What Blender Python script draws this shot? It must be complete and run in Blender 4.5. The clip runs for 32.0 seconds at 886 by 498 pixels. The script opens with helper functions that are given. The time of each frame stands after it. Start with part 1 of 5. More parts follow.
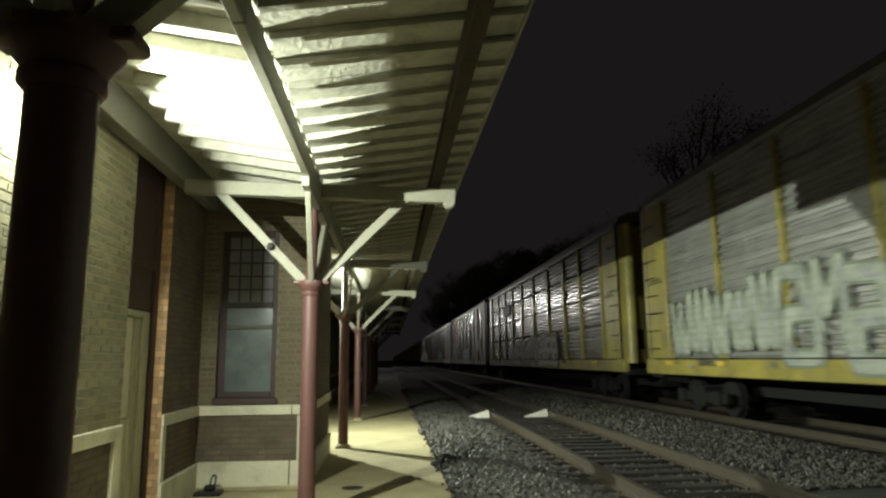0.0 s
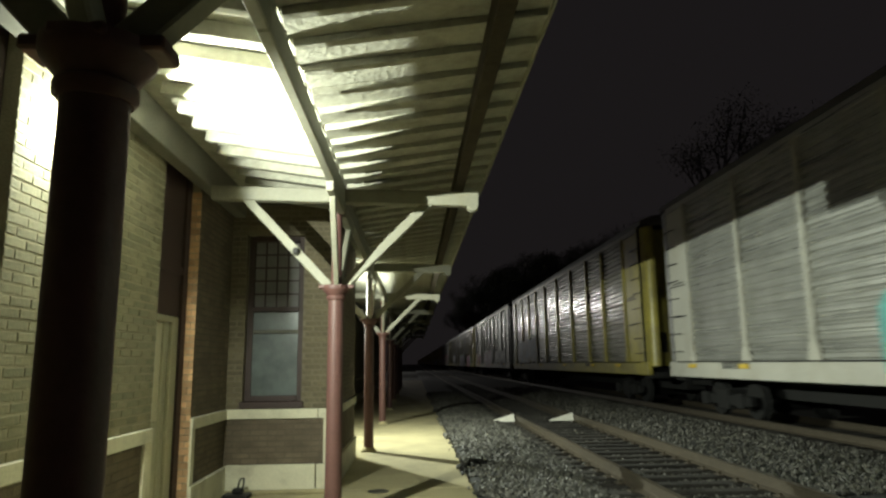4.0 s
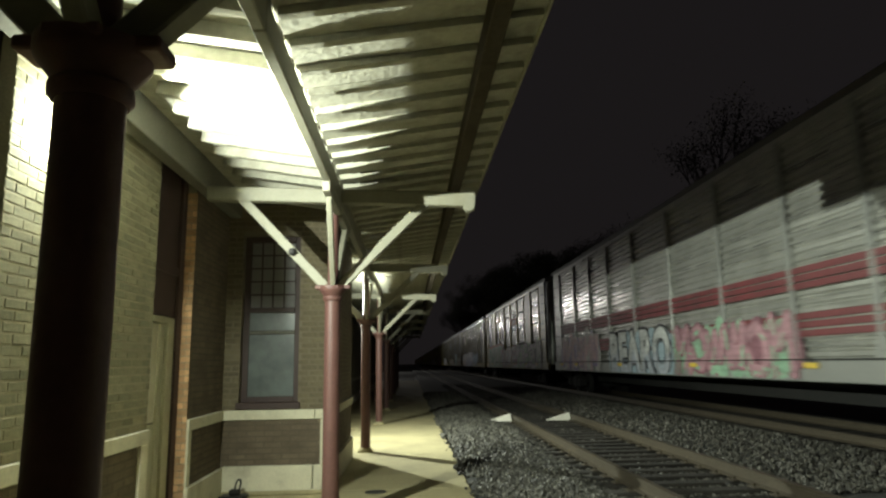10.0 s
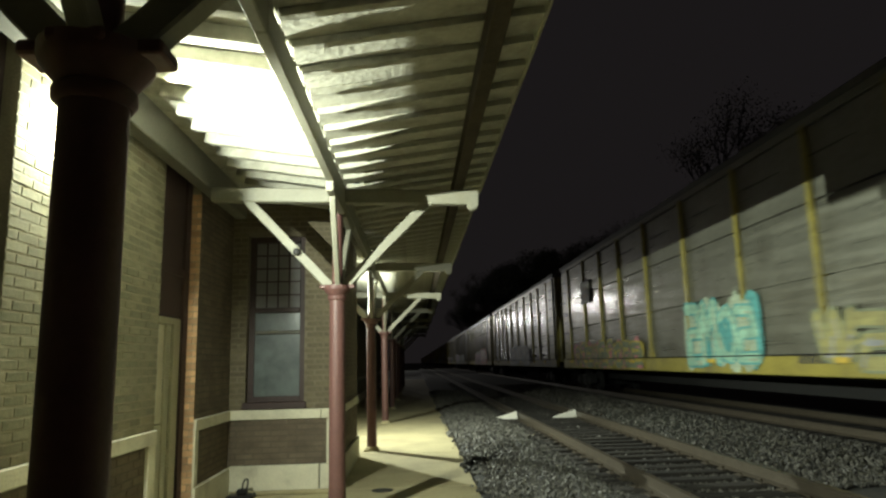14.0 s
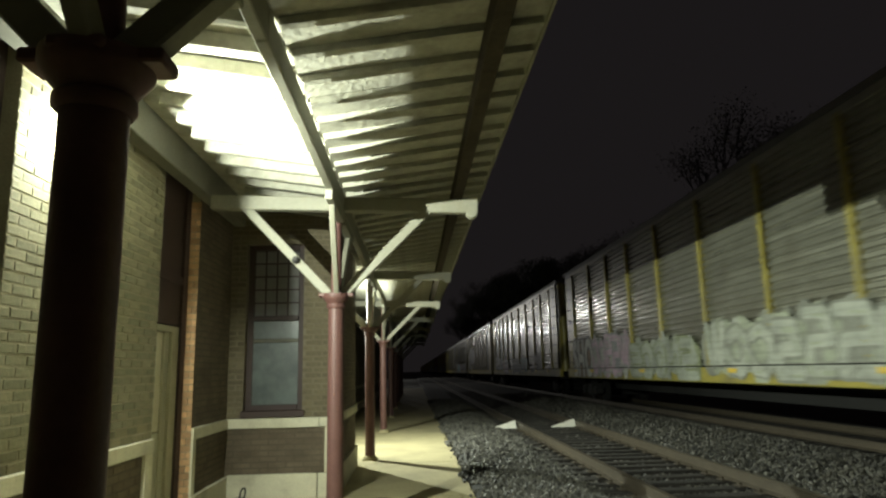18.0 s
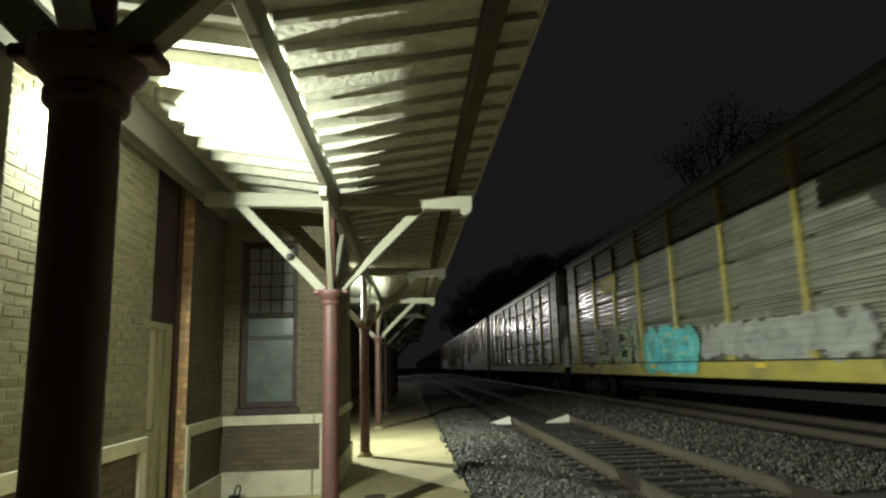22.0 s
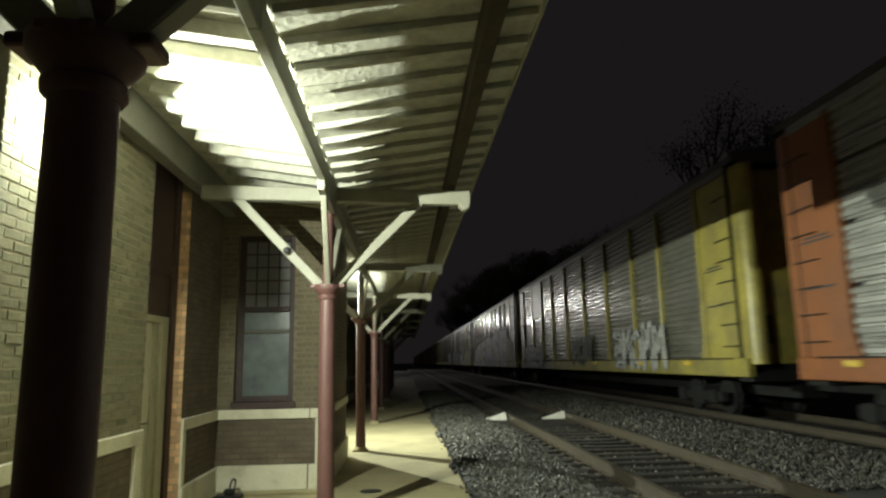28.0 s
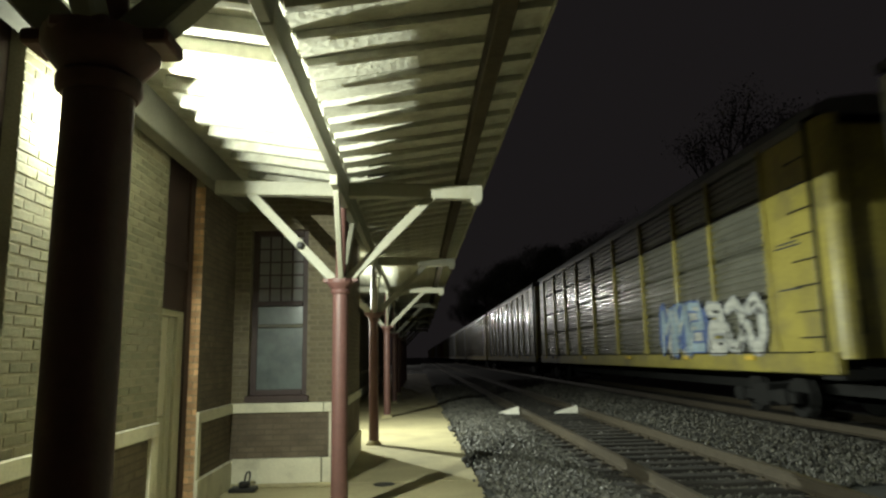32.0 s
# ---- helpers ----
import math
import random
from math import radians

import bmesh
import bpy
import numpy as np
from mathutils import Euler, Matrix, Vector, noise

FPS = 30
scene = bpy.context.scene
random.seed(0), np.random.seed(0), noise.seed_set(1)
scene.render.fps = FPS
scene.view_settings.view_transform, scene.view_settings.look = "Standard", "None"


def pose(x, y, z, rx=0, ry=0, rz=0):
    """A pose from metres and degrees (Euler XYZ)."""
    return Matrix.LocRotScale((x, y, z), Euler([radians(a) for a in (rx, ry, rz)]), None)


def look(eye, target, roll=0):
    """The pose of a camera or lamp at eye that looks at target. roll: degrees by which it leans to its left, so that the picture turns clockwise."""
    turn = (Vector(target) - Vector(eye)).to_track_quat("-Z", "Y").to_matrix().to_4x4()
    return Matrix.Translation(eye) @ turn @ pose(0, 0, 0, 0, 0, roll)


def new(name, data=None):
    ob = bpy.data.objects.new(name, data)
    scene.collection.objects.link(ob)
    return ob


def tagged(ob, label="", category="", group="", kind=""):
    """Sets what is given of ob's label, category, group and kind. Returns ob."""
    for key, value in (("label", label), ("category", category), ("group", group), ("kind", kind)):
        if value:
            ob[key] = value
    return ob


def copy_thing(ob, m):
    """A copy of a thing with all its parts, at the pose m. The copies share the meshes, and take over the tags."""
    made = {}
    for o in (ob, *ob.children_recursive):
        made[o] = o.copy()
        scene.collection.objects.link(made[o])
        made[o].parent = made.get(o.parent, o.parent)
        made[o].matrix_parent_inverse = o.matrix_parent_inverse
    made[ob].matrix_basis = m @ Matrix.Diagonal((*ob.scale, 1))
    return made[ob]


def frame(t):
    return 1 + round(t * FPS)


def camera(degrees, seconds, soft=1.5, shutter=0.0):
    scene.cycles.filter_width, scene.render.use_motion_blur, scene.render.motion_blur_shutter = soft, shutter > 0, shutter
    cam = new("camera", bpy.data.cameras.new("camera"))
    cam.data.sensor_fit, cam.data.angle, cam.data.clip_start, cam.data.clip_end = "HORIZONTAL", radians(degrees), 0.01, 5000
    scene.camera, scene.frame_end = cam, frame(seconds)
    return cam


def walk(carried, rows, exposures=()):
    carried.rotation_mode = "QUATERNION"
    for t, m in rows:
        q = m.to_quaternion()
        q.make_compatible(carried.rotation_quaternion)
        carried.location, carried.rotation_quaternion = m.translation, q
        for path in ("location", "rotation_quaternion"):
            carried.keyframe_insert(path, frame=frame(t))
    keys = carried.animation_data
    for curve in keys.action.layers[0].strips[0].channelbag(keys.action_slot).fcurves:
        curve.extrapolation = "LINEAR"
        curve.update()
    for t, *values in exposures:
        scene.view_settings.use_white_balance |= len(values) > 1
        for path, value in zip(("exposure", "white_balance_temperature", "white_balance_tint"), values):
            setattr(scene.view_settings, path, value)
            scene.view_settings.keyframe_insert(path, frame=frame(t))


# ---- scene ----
cam = camera(67.88, 32.0, soft=2.4, shutter=0.3)
# The path: seconds, tilt, turn, lean, and the eye's place.
PATH = [
    (0, 9.518, 4.705, -0.529, 0.009, -0.002, 1.499),
    (0.5, 9.454, 4.688, -0.780, 0.006, 0.005, 1.500),
    (1, 9.452, 4.413, -0.951, 0.009, -0.005, 1.497),
    (1.5, 9.635, 4.128, -0.953, 0.009, -0.007, 1.499),
    (2, 9.843, 3.818, -0.655, 0.003, -0.004, 1.500),
    (2.5, 9.969, 3.310, -0.476, 0.003, -0.002, 1.499),
    (3, 9.935, 2.955, -0.341, 0.003, 0.003, 1.500),
    (3.5, 9.859, 2.873, -0.494, 0.002, -0.003, 1.497),
    (5.5, 9.842, 1.966, -1.003, -0.001, -0.002, 1.498),
    (6, 9.836, 1.927, -0.608, -0.000, -0.000, 1.500),
    (6.5, 9.899, 2.084, -0.114, -0.004, 0.000, 1.500),
    (7, 10.019, 2.346, -0.072, -0.003, -0.004, 1.501),
    (7.5, 10.129, 2.550, -0.228, -0.000, -0.007, 1.499),
    (8, 10.157, 2.705, -0.138, -0.003, -0.002, 1.502),
    (8.5, 10.107, 2.789, -0.384, 0.002, -0.002, 1.499),
    (9, 9.991, 2.876, -0.663, 0.003, -0.002, 1.500),
    (9.5, 9.945, 2.962, -0.901, 0.002, -0.001, 1.498),
    (10, 9.830, 3.008, -0.912, -0.004, 0.002, 1.501),
    (10.5, 9.825, 2.978, -0.684, -0.005, 0.001, 1.501),
    (11, 9.814, 2.911, -0.450, -0.005, 0.002, 1.501),
    (11.5, 9.708, 2.856, -0.551, -0.006, 0.008, 1.501),
    (12, 9.617, 2.821, -0.803, -0.001, 0.000, 1.498),
    (12.5, 9.538, 2.810, -1.027, -0.004, 0.004, 1.499),
    (13, 9.516, 2.760, -1.242, -0.001, 0.002, 1.499),
    (13.5, 9.567, 2.673, -1.418, -0.001, -0.002, 1.500),
    (14, 9.707, 2.597, -1.442, 0.003, -0.010, 1.499),
    (14.5, 9.799, 2.553, -1.531, 0.003, -0.004, 1.498),
    (16.5, 10.235, 2.441, -1.774, 0.002, -0.010, 1.500),
    (17, 10.364, 2.481, -1.643, 0.003, -0.009, 1.500),
    (17.5, 10.466, 2.541, -1.288, 0.005, -0.013, 1.498),
    (18, 10.455, 2.696, -1.279, 0.003, -0.009, 1.498),
    (18.5, 10.404, 2.888, -1.273, 0.004, -0.008, 1.498),
    (19, 10.347, 3.060, -1.569, 0.005, -0.006, 1.500),
    (19.5, 10.302, 3.210, -1.735, 0.005, -0.008, 1.498),
    (20, 10.262, 3.267, -1.741, 0.004, -0.009, 1.498),
    (20.5, 10.263, 3.268, -1.550, -0.000, -0.003, 1.500),
    (21, 10.209, 3.254, -1.581, 0.004, -0.008, 1.498),
    (21.5, 10.160, 3.258, -1.637, 0.006, -0.009, 1.495),
    (22, 10.125, 3.171, -1.506, 0.003, -0.006, 1.499),
    (22.5, 10.095, 3.067, -1.429, -0.003, 0.001, 1.500),
    (23, 10.050, 3.012, -1.066, -0.000, -0.001, 1.497),
    (23.5, 9.950, 3.165, -0.748, -0.004, -0.000, 1.499),
    (24, 9.852, 3.429, -0.574, -0.001, -0.002, 1.498),
    (24.5, 9.799, 3.661, -0.649, 0.003, -0.008, 1.497),
    (25, 9.812, 3.759, -0.761, -0.001, -0.001, 1.499),
    (25.5, 9.901, 3.733, -0.951, 0.000, -0.005, 1.498),
    (27.5, 9.825, 3.546, -1.033, -0.006, 0.005, 1.498),
    (28, 9.745, 3.451, -1.045, -0.005, 0.006, 1.498),
    (28.5, 9.637, 3.298, -0.884, -0.004, 0.009, 1.497),
    (29, 9.498, 3.160, -0.813, -0.012, 0.018, 1.500),
    (29.5, 9.435, 2.962, -0.643, -0.015, 0.021, 1.500),
    (30, 9.349, 2.796, -0.585, -0.016, 0.016, 1.499),
    (30.5, 9.288, 2.669, -0.708, -0.010, 0.012, 1.499),
    (31, 9.242, 2.575, -0.951, -0.009, 0.012, 1.501),
    (31.5, 9.271, 2.498, -1.109, -0.009, 0.009, 1.498),
    (32, 9.277, 2.353, -0.998, -0.006, 0.006, 1.497),
]


def eye_pose(tilt, turn, lean, x, y, z):
    a, b = radians(tilt), radians(turn)
    way = Vector((math.sin(b) * math.cos(a), math.cos(b) * math.cos(a), math.sin(a)))
    eye = Vector((x, y, z))
    return look(eye, eye + way, lean)


walk(cam, [(r[0], eye_pose(*r[1:])) for r in PATH], exposures=((0.0, 0.0), (32.0, 0.0)))

# ---- light ----
LAMP_A = (-2.10, 4.21, 2.978)
LAMP_B = (-2.18, 13.42, 2.858)
world = bpy.data.worlds.new("night")
scene.world = world
world.use_nodes = True
wn = world.node_tree.nodes
wn["Background"].inputs[0].default_value = (0.0120, 0.0104, 0.0108, 1)
wn["Background"].inputs[1].default_value = 0.82


def point_lamp(name, place, watts, colour, radius):
    data = bpy.data.lights.new(name, "POINT")
    data.energy, data.color, data.shadow_soft_size = watts, colour, radius
    ob = new(name, data)
    ob.location = place
    return ob


WARM = (0.915, 1.0, 0.84)


def flood_lamp(name, place, watts, colour, size, way):
    """A wall lamp's lens: it shines away from the wall."""
    data = bpy.data.lights.new(name, "AREA")
    data.shape, data.size, data.energy, data.color = "DISK", size, watts, colour
    ob = new(name, data)
    ob.matrix_world = look(place, (place[0] + 1, place[1] + way, place[2] - 0.12))
    return ob


flood_lamp("platform_light", LAMP_A, 400, WARM, 0.025, 0.18)
# Extra point source, added to brighten the wall beside the lens.
point_lamp("platform_light", (LAMP_A[0] + 0.01, LAMP_A[1] - 0.08, LAMP_A[2]), 82, WARM, 0.02)
flood_lamp("platform_light", LAMP_B, 590, WARM, 0.025, -0.04)


def yard_lamp(name, place, aim, watts, radius):
    """A lamp on a tall pole, whose hood throws its light along the tracks."""
    data = bpy.data.lights.new(name, "SPOT")
    data.energy, data.color, data.shadow_soft_size = watts, (1.0, 0.98, 0.90), radius
    data.spot_size, data.spot_blend = radians(140), 1.0
    ob = new(name, data)
    ob.matrix_world = look(place, aim)
    return ob


yard_lamp("street_light", (-8.4, 90, 9.3), (7, 30, 1), 2100, 0.16)
yard_lamp("street_light", (-9.0, 150, 10.4), (7, 75, 1), 4200, 0.2)


# ---- materials ----
def mat(name, base, rough=0.7, metal=0.0, vary=0.25, scale=3.0, fine=40.0, bump=0.2, dirt=None, dirt_amount=0.5, per="", spec=0.5, spread=0.3, ribs=0.0, streak=0.0, coat=0.0):
    """A surface with large stains, fine grain and relief; per: 'object' or 'island' varies it piece by piece."""
    m = bpy.data.materials.new(name)
    m.use_nodes = True
    n, l = m.node_tree.nodes, m.node_tree.links
    bs = n["Principled BSDF"]
    bs.inputs["Roughness"].default_value = rough
    bs.inputs["Metallic"].default_value = metal
    bs.inputs["Specular IOR Level"].default_value = spec
    bs.inputs["Coat Weight"].default_value, bs.inputs["Coat Roughness"].default_value = coat, 0.08
    tc = n.new("ShaderNodeTexCoord")
    big = n.new("ShaderNodeTexNoise")
    big.inputs["Scale"].default_value = scale
    big.inputs["Detail"].default_value = 5
    small = n.new("ShaderNodeTexNoise")
    small.inputs["Scale"].default_value = fine
    small.inputs["Detail"].default_value = 4
    src = tc.outputs["Object"]
    l.new(src, big.inputs["Vector"])
    l.new(src, small.inputs["Vector"])
    ramp = n.new("ShaderNodeMapRange")
    ramp.inputs[1].default_value, ramp.inputs[2].default_value = 0.3, 0.7
    ramp.inputs[3].default_value, ramp.inputs[4].default_value = 1 - vary, 1 + vary
    mixv = n.new("ShaderNodeMath")
    mixv.operation = "MULTIPLY_ADD"
    mixv.inputs[1].default_value, mixv.inputs[2].default_value = 0.45, 0.275
    addv = n.new("ShaderNodeMath")
    addv.operation = "MULTIPLY_ADD"
    addv.inputs[1].default_value = 0.45
    l.new(small.outputs["Fac"], mixv.inputs[0])
    l.new(big.outputs["Fac"], addv.inputs[0])
    l.new(mixv.outputs[0], addv.inputs[2])
    sub = n.new("ShaderNodeMath")
    sub.operation = "SUBTRACT"
    sub.inputs[1].default_value = 0.22
    l.new(addv.outputs[0], sub.inputs[0])
    l.new(sub.outputs[0], ramp.inputs[0])
    mul = n.new("ShaderNodeMix")
    mul.data_type, mul.blend_type = "RGBA", "MULTIPLY"
    mul.inputs["Factor"].default_value = 1.0
    mul.inputs["A"].default_value = (*base, 1)
    out = ramp.outputs[0]
    if per:
        if per == "object":
            info = n.new("ShaderNodeObjectInfo").outputs["Random"]
        else:
            info = n.new("ShaderNodeNewGeometry").outputs["Random Per Island"]
        r2 = n.new("ShaderNodeMapRange")
        r2.inputs[3].default_value, r2.inputs[4].default_value = 1 - spread, 1 + spread
        l.new(info, r2.inputs[0])
        m2 = n.new("ShaderNodeMath")
        m2.operation = "MULTIPLY"
        l.new(out, m2.inputs[0])
        l.new(r2.outputs[0], m2.inputs[1])
        out = m2.outputs[0]
    l.new(out, mul.inputs["B"])
    col = mul.outputs["Result"]
    if dirt:
        st = n.new("ShaderNodeTexNoise")
        st.inputs["Scale"].default_value = scale * 0.7
        st.inputs["Detail"].default_value = 8
        st.inputs["Roughness"].default_value = 0.65
        mp = n.new("ShaderNodeMapping")
        mp.inputs["Location"].default_value = (3.1, 7.7, 1.3)
        l.new(src, mp.inputs[0])
        l.new(mp.outputs[0], st.inputs["Vector"])
        mr = n.new("ShaderNodeMapRange")
        mr.inputs[1].default_value, mr.inputs[2].default_value = 0.48, 0.68
        mr.inputs[4].default_value = dirt_amount
        l.new(st.outputs["Fac"], mr.inputs[0])
        mx = n.new("ShaderNodeMix")
        mx.data_type = "RGBA"
        mx.inputs["B"].default_value = (*dirt, 1)
        l.new(mr.outputs[0], mx.inputs["Factor"])
        l.new(col, mx.inputs["A"])
        col = mx.outputs["Result"]
    # Bands in the colour stand for shaded, dirty grooves on a flat film.
    if ribs:
        wave = n.new("ShaderNodeTexWave")
        wave.bands_direction = "Z"
        wave.inputs["Scale"].default_value = math.tau / 20 / ribs
        wave.inputs["Distortion"].default_value = 0.4
        wave.inputs["Detail Scale"].default_value = 0.6
        l.new(src, wave.inputs["Vector"])
        wr = n.new("ShaderNodeMapRange")
        wr.inputs[2].default_value = 0.45
        wr.inputs[3].default_value, wr.inputs[4].default_value = 0.88, 1.0
        l.new(wave.outputs["Fac"], wr.inputs[0])
        mw = n.new("ShaderNodeMix")
        mw.data_type, mw.blend_type = "RGBA", "MULTIPLY"
        mw.inputs["Factor"].default_value = 1.0
        l.new(col, mw.inputs["A"])
        l.new(wr.outputs[0], mw.inputs["B"])
        col = mw.outputs["Result"]
    l.new(col, bs.inputs["Base Color"])
    if streak:
        sm = n.new("ShaderNodeMapping")
        sm.inputs["Scale"].default_value = (1.0, 0.3, 7.0)
        l.new(src, sm.inputs[0])
        sn = n.new("ShaderNodeTexNoise")
        sn.inputs["Scale"].default_value = 1.0
        sn.inputs["Detail"].default_value = 3
        l.new(sm.outputs[0], sn.inputs["Vector"])
        sr = n.new("ShaderNodeMapRange")
        sr.inputs[1].default_value, sr.inputs[2].default_value = 0.35, 0.65
        sr.inputs[3].default_value, sr.inputs[4].default_value = rough * (1 - streak), rough * (1 + 1.4 * streak)
        l.new(sn.outputs["Fac"], sr.inputs[0])
        l.new(sr.outputs[0], bs.inputs["Roughness"])
    if bump:
        bp = n.new("ShaderNodeBump")
        bp.inputs["Strength"].default_value = bump
        bp.inputs["Distance"].default_value = 0.01
        l.new(small.outputs["Fac"], bp.inputs["Height"])
        l.new(bp.outputs[0], bs.inputs["Normal"])
        if coat:
            l.new(bp.outputs[0], bs.inputs["Coat Normal"])
    return m


BRICK = mat("yellow_brick", (0.225, 0.210, 0.136), 0.85, vary=0.35, scale=6, fine=60, bump=0.5, per="object", dirt=(0.09, 0.08, 0.05), dirt_amount=0.6, spread=0.2)
BRICK_J = mat("yellow_brick_joined", (0.200, 0.178, 0.108), 0.85, vary=0.3, scale=6, fine=60, bump=0.4, per="island", dirt=(0.13, 0.10, 0.06))
# Bay copies of brick and mortar, darkened in colour for the dimmer light there.
BRICK_B = mat("dimmed_bay_brick", (0.135, 0.112, 0.066), 0.85, vary=0.35, scale=6, fine=60, bump=0.4, per="object", dirt=(0.05, 0.038, 0.025), dirt_amount=0.6, spread=0.16)
BRICK_BJ = mat("dimmed_bay_brick_joined", (0.135, 0.112, 0.066), 0.85, vary=0.35, scale=6, fine=60, bump=0.4, per="island", dirt=(0.05, 0.038, 0.025), dirt_amount=0.6, spread=0.16)
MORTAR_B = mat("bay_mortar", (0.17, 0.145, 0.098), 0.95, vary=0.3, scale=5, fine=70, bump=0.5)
BRICK_D = mat("brown_brick", (0.128, 0.098, 0.066), 0.85, vary=0.35, scale=5, fine=60, bump=0.4, per="island", dirt=(0.075, 0.058, 0.04), dirt_amount=0.6, spread=0.14)
MORTAR = mat("mortar", (0.30, 0.275, 0.19), 0.95, vary=0.3, scale=5, fine=70, bump=0.5)
MORTAR_D = mat("dark_mortar", (0.095, 0.078, 0.055), 0.95, vary=0.3, scale=5, fine=70, bump=0.5)
# Brick tinted bright orange for the warm light on the door return.
LIT_BRICK = mat("lamplit_brick", (0.52, 0.32, 0.17), 0.8, vary=0.25, scale=8, fine=50, bump=0.3, per="island")
STONE = mat("pale_limestone", (0.62, 0.59, 0.45), 0.75, vary=0.16, scale=4, fine=45, bump=0.35, dirt=(0.25, 0.22, 0.15), dirt_amount=0.45)
MAROON = mat("maroon_paint", (0.040, 0.021, 0.018), 0.6, vary=0.2, scale=5, fine=30, bump=0.15)
POSTRED = mat("faded_red_paint", (0.120, 0.056, 0.049), 0.5, vary=0.22, scale=5, fine=35, bump=0.2, dirt=(0.1, 0.05, 0.04), dirt_amount=0.5)
# Purlin timber darkened in its colour to match the shade under the roof.
SHADEWOOD = mat("shade_dark_timber", (0.06, 0.05, 0.036), 0.8, vary=0.3, scale=4, fine=25, bump=0.3, spec=0.05)
CREAM = mat("cream_paint", (0.255, 0.246, 0.19), 0.6, vary=0.14, scale=4, fine=30, bump=0.25, dirt=(0.22, 0.2, 0.13), dirt_amount=0.5)
DECK = mat("painted_decking", (0.38, 0.37, 0.30), 0.7, vary=0.2, scale=5, fine=22, bump=0.6, dirt=(0.16, 0.15, 0.11), dirt_amount=0.6)
# Cream darkened to grey for the wall plate's weak light; also the sash rail.
PLATE = mat("dimmed_grey_paint", (0.15, 0.145, 0.115), 0.7, vary=0.2, scale=3, fine=30, bump=0.2)
DOORP = mat("sage_door_paint", (0.40, 0.385, 0.27), 0.5, vary=0.12, scale=3, fine=30, bump=0.15)
CONC = mat("platform_concrete", (0.40, 0.35, 0.20), 0.85, vary=0.2, scale=1.3, fine=24, bump=0.25, dirt=(0.2, 0.175, 0.11), dirt_amount=0.55)
EARTH = mat("dark_ballast_bed", (0.042, 0.042, 0.039), 0.95, vary=0.45, scale=2, fine=20, bump=1.0)
GROUND = mat("dark_ground", (0.045, 0.044, 0.036), 0.95, vary=0.4, scale=0.4, fine=6, bump=0.8)
STONES = mat("ballast_stone", (0.080, 0.076, 0.064), 0.55, vary=0.45, scale=9, fine=50, bump=0.3, per="island", spread=0.75)
TIE = mat("creosoted_tie", (0.026, 0.023, 0.019), 0.9, vary=0.4, scale=4, fine=25, bump=0.7, per="object")
RAIL = mat("rusty_rail", (0.105, 0.088, 0.064), 0.45, metal=0.4, vary=0.25, scale=5, fine=40, bump=0.2)
WHITEP = mat("white_marker_paint", (0.72, 0.70, 0.62), 0.6, vary=0.1, scale=5, fine=30)
IRON = mat("black_iron", (0.022, 0.021, 0.02), 0.5, metal=0.4, vary=0.3, scale=5, fine=30)
GALV = mat("galvanised_steel", (0.49, 0.49, 0.455), 0.34, metal=0.6, streak=0.25, coat=0.7, vary=0.2, scale=1.2, fine=9, bump=0.75, dirt=(0.25, 0.24, 0.20), dirt_amount=0.4)
GALV_OLD = mat("weathered_galvanised_steel", (0.262, 0.26, 0.205), 0.36, metal=0.5, streak=0.25, coat=0.7, vary=0.26, scale=1.0, fine=9, bump=0.75, dirt=(0.16, 0.145, 0.10), dirt_amount=0.5)
# Near-black base; also the car cores, sill ledges and building roof.
UNDER = mat("near_black_underframe", (0.008, 0.0078, 0.0072), 0.9, vary=0.3, scale=3, fine=20)
ROOFG = mat("car_roof_steel", (0.10, 0.10, 0.095), 0.6, metal=0.3, vary=0.25, scale=1.5, fine=20)
YELLOW_OLD = mat("faded_yellow_paint", (0.36, 0.305, 0.07), 0.36, vary=0.32, scale=1.3, fine=15, bump=0.15, dirt=(0.19, 0.165, 0.075), dirt_amount=0.85)
YELLOW_NEW = mat("bright_yellow_paint", (0.39, 0.34, 0.04), 0.38, vary=0.18, scale=1.3, fine=15, bump=0.08, dirt=(0.24, 0.19, 0.05), dirt_amount=0.5)
TAN = mat("tan_yellow_paint", (0.42, 0.34, 0.095), 0.42, vary=0.2, scale=1.3, fine=15, bump=0.15, dirt=(0.22, 0.18, 0.07), dirt_amount=0.6)
ORANGE = mat("orange_paint", (0.262, 0.090, 0.026), 0.5, vary=0.18, scale=1.3, fine=15, bump=0.12, dirt=(0.16, 0.065, 0.03), dirt_amount=0.7)
WHITECAR = mat("off_white_paint", (0.48, 0.47, 0.41), 0.45, vary=0.12, scale=1.3, fine=15, bump=0.1, dirt=(0.36, 0.33, 0.26), dirt_amount=0.5)
SILVER = mat("silver_paint", (0.31, 0.315, 0.30), 0.4, metal=0.3, vary=0.12, scale=1.3, fine=15, bump=0.1, dirt=(0.3, 0.29, 0.27), dirt_amount=0.4)
SASH = mat("frosted_pane", (0.10, 0.118, 0.115), 0.3, vary=0.3, scale=3.5, fine=12, bump=0.03, dirt=(0.035, 0.045, 0.045), dirt_amount=0.7)
# Pale tone painted for the light showing at the door glass.
LIT_PANE = mat("lit_door_pane", (0.58, 0.55, 0.42), 0.6, vary=0.12, scale=5, fine=25)
PANE = mat("pale_pane", (0.17, 0.165, 0.16), 0.6, vary=0.15, scale=4, fine=12, bump=0.03)
BARK = mat("bark", (0.05, 0.042, 0.035), 0.9, vary=0.3, scale=3, fine=20)
LEAF = mat("dark_leaves", (0.10, 0.11, 0.08), 0.9, vary=0.3, scale=1, fine=6, bump=0, per="island")
PAINTS = {}


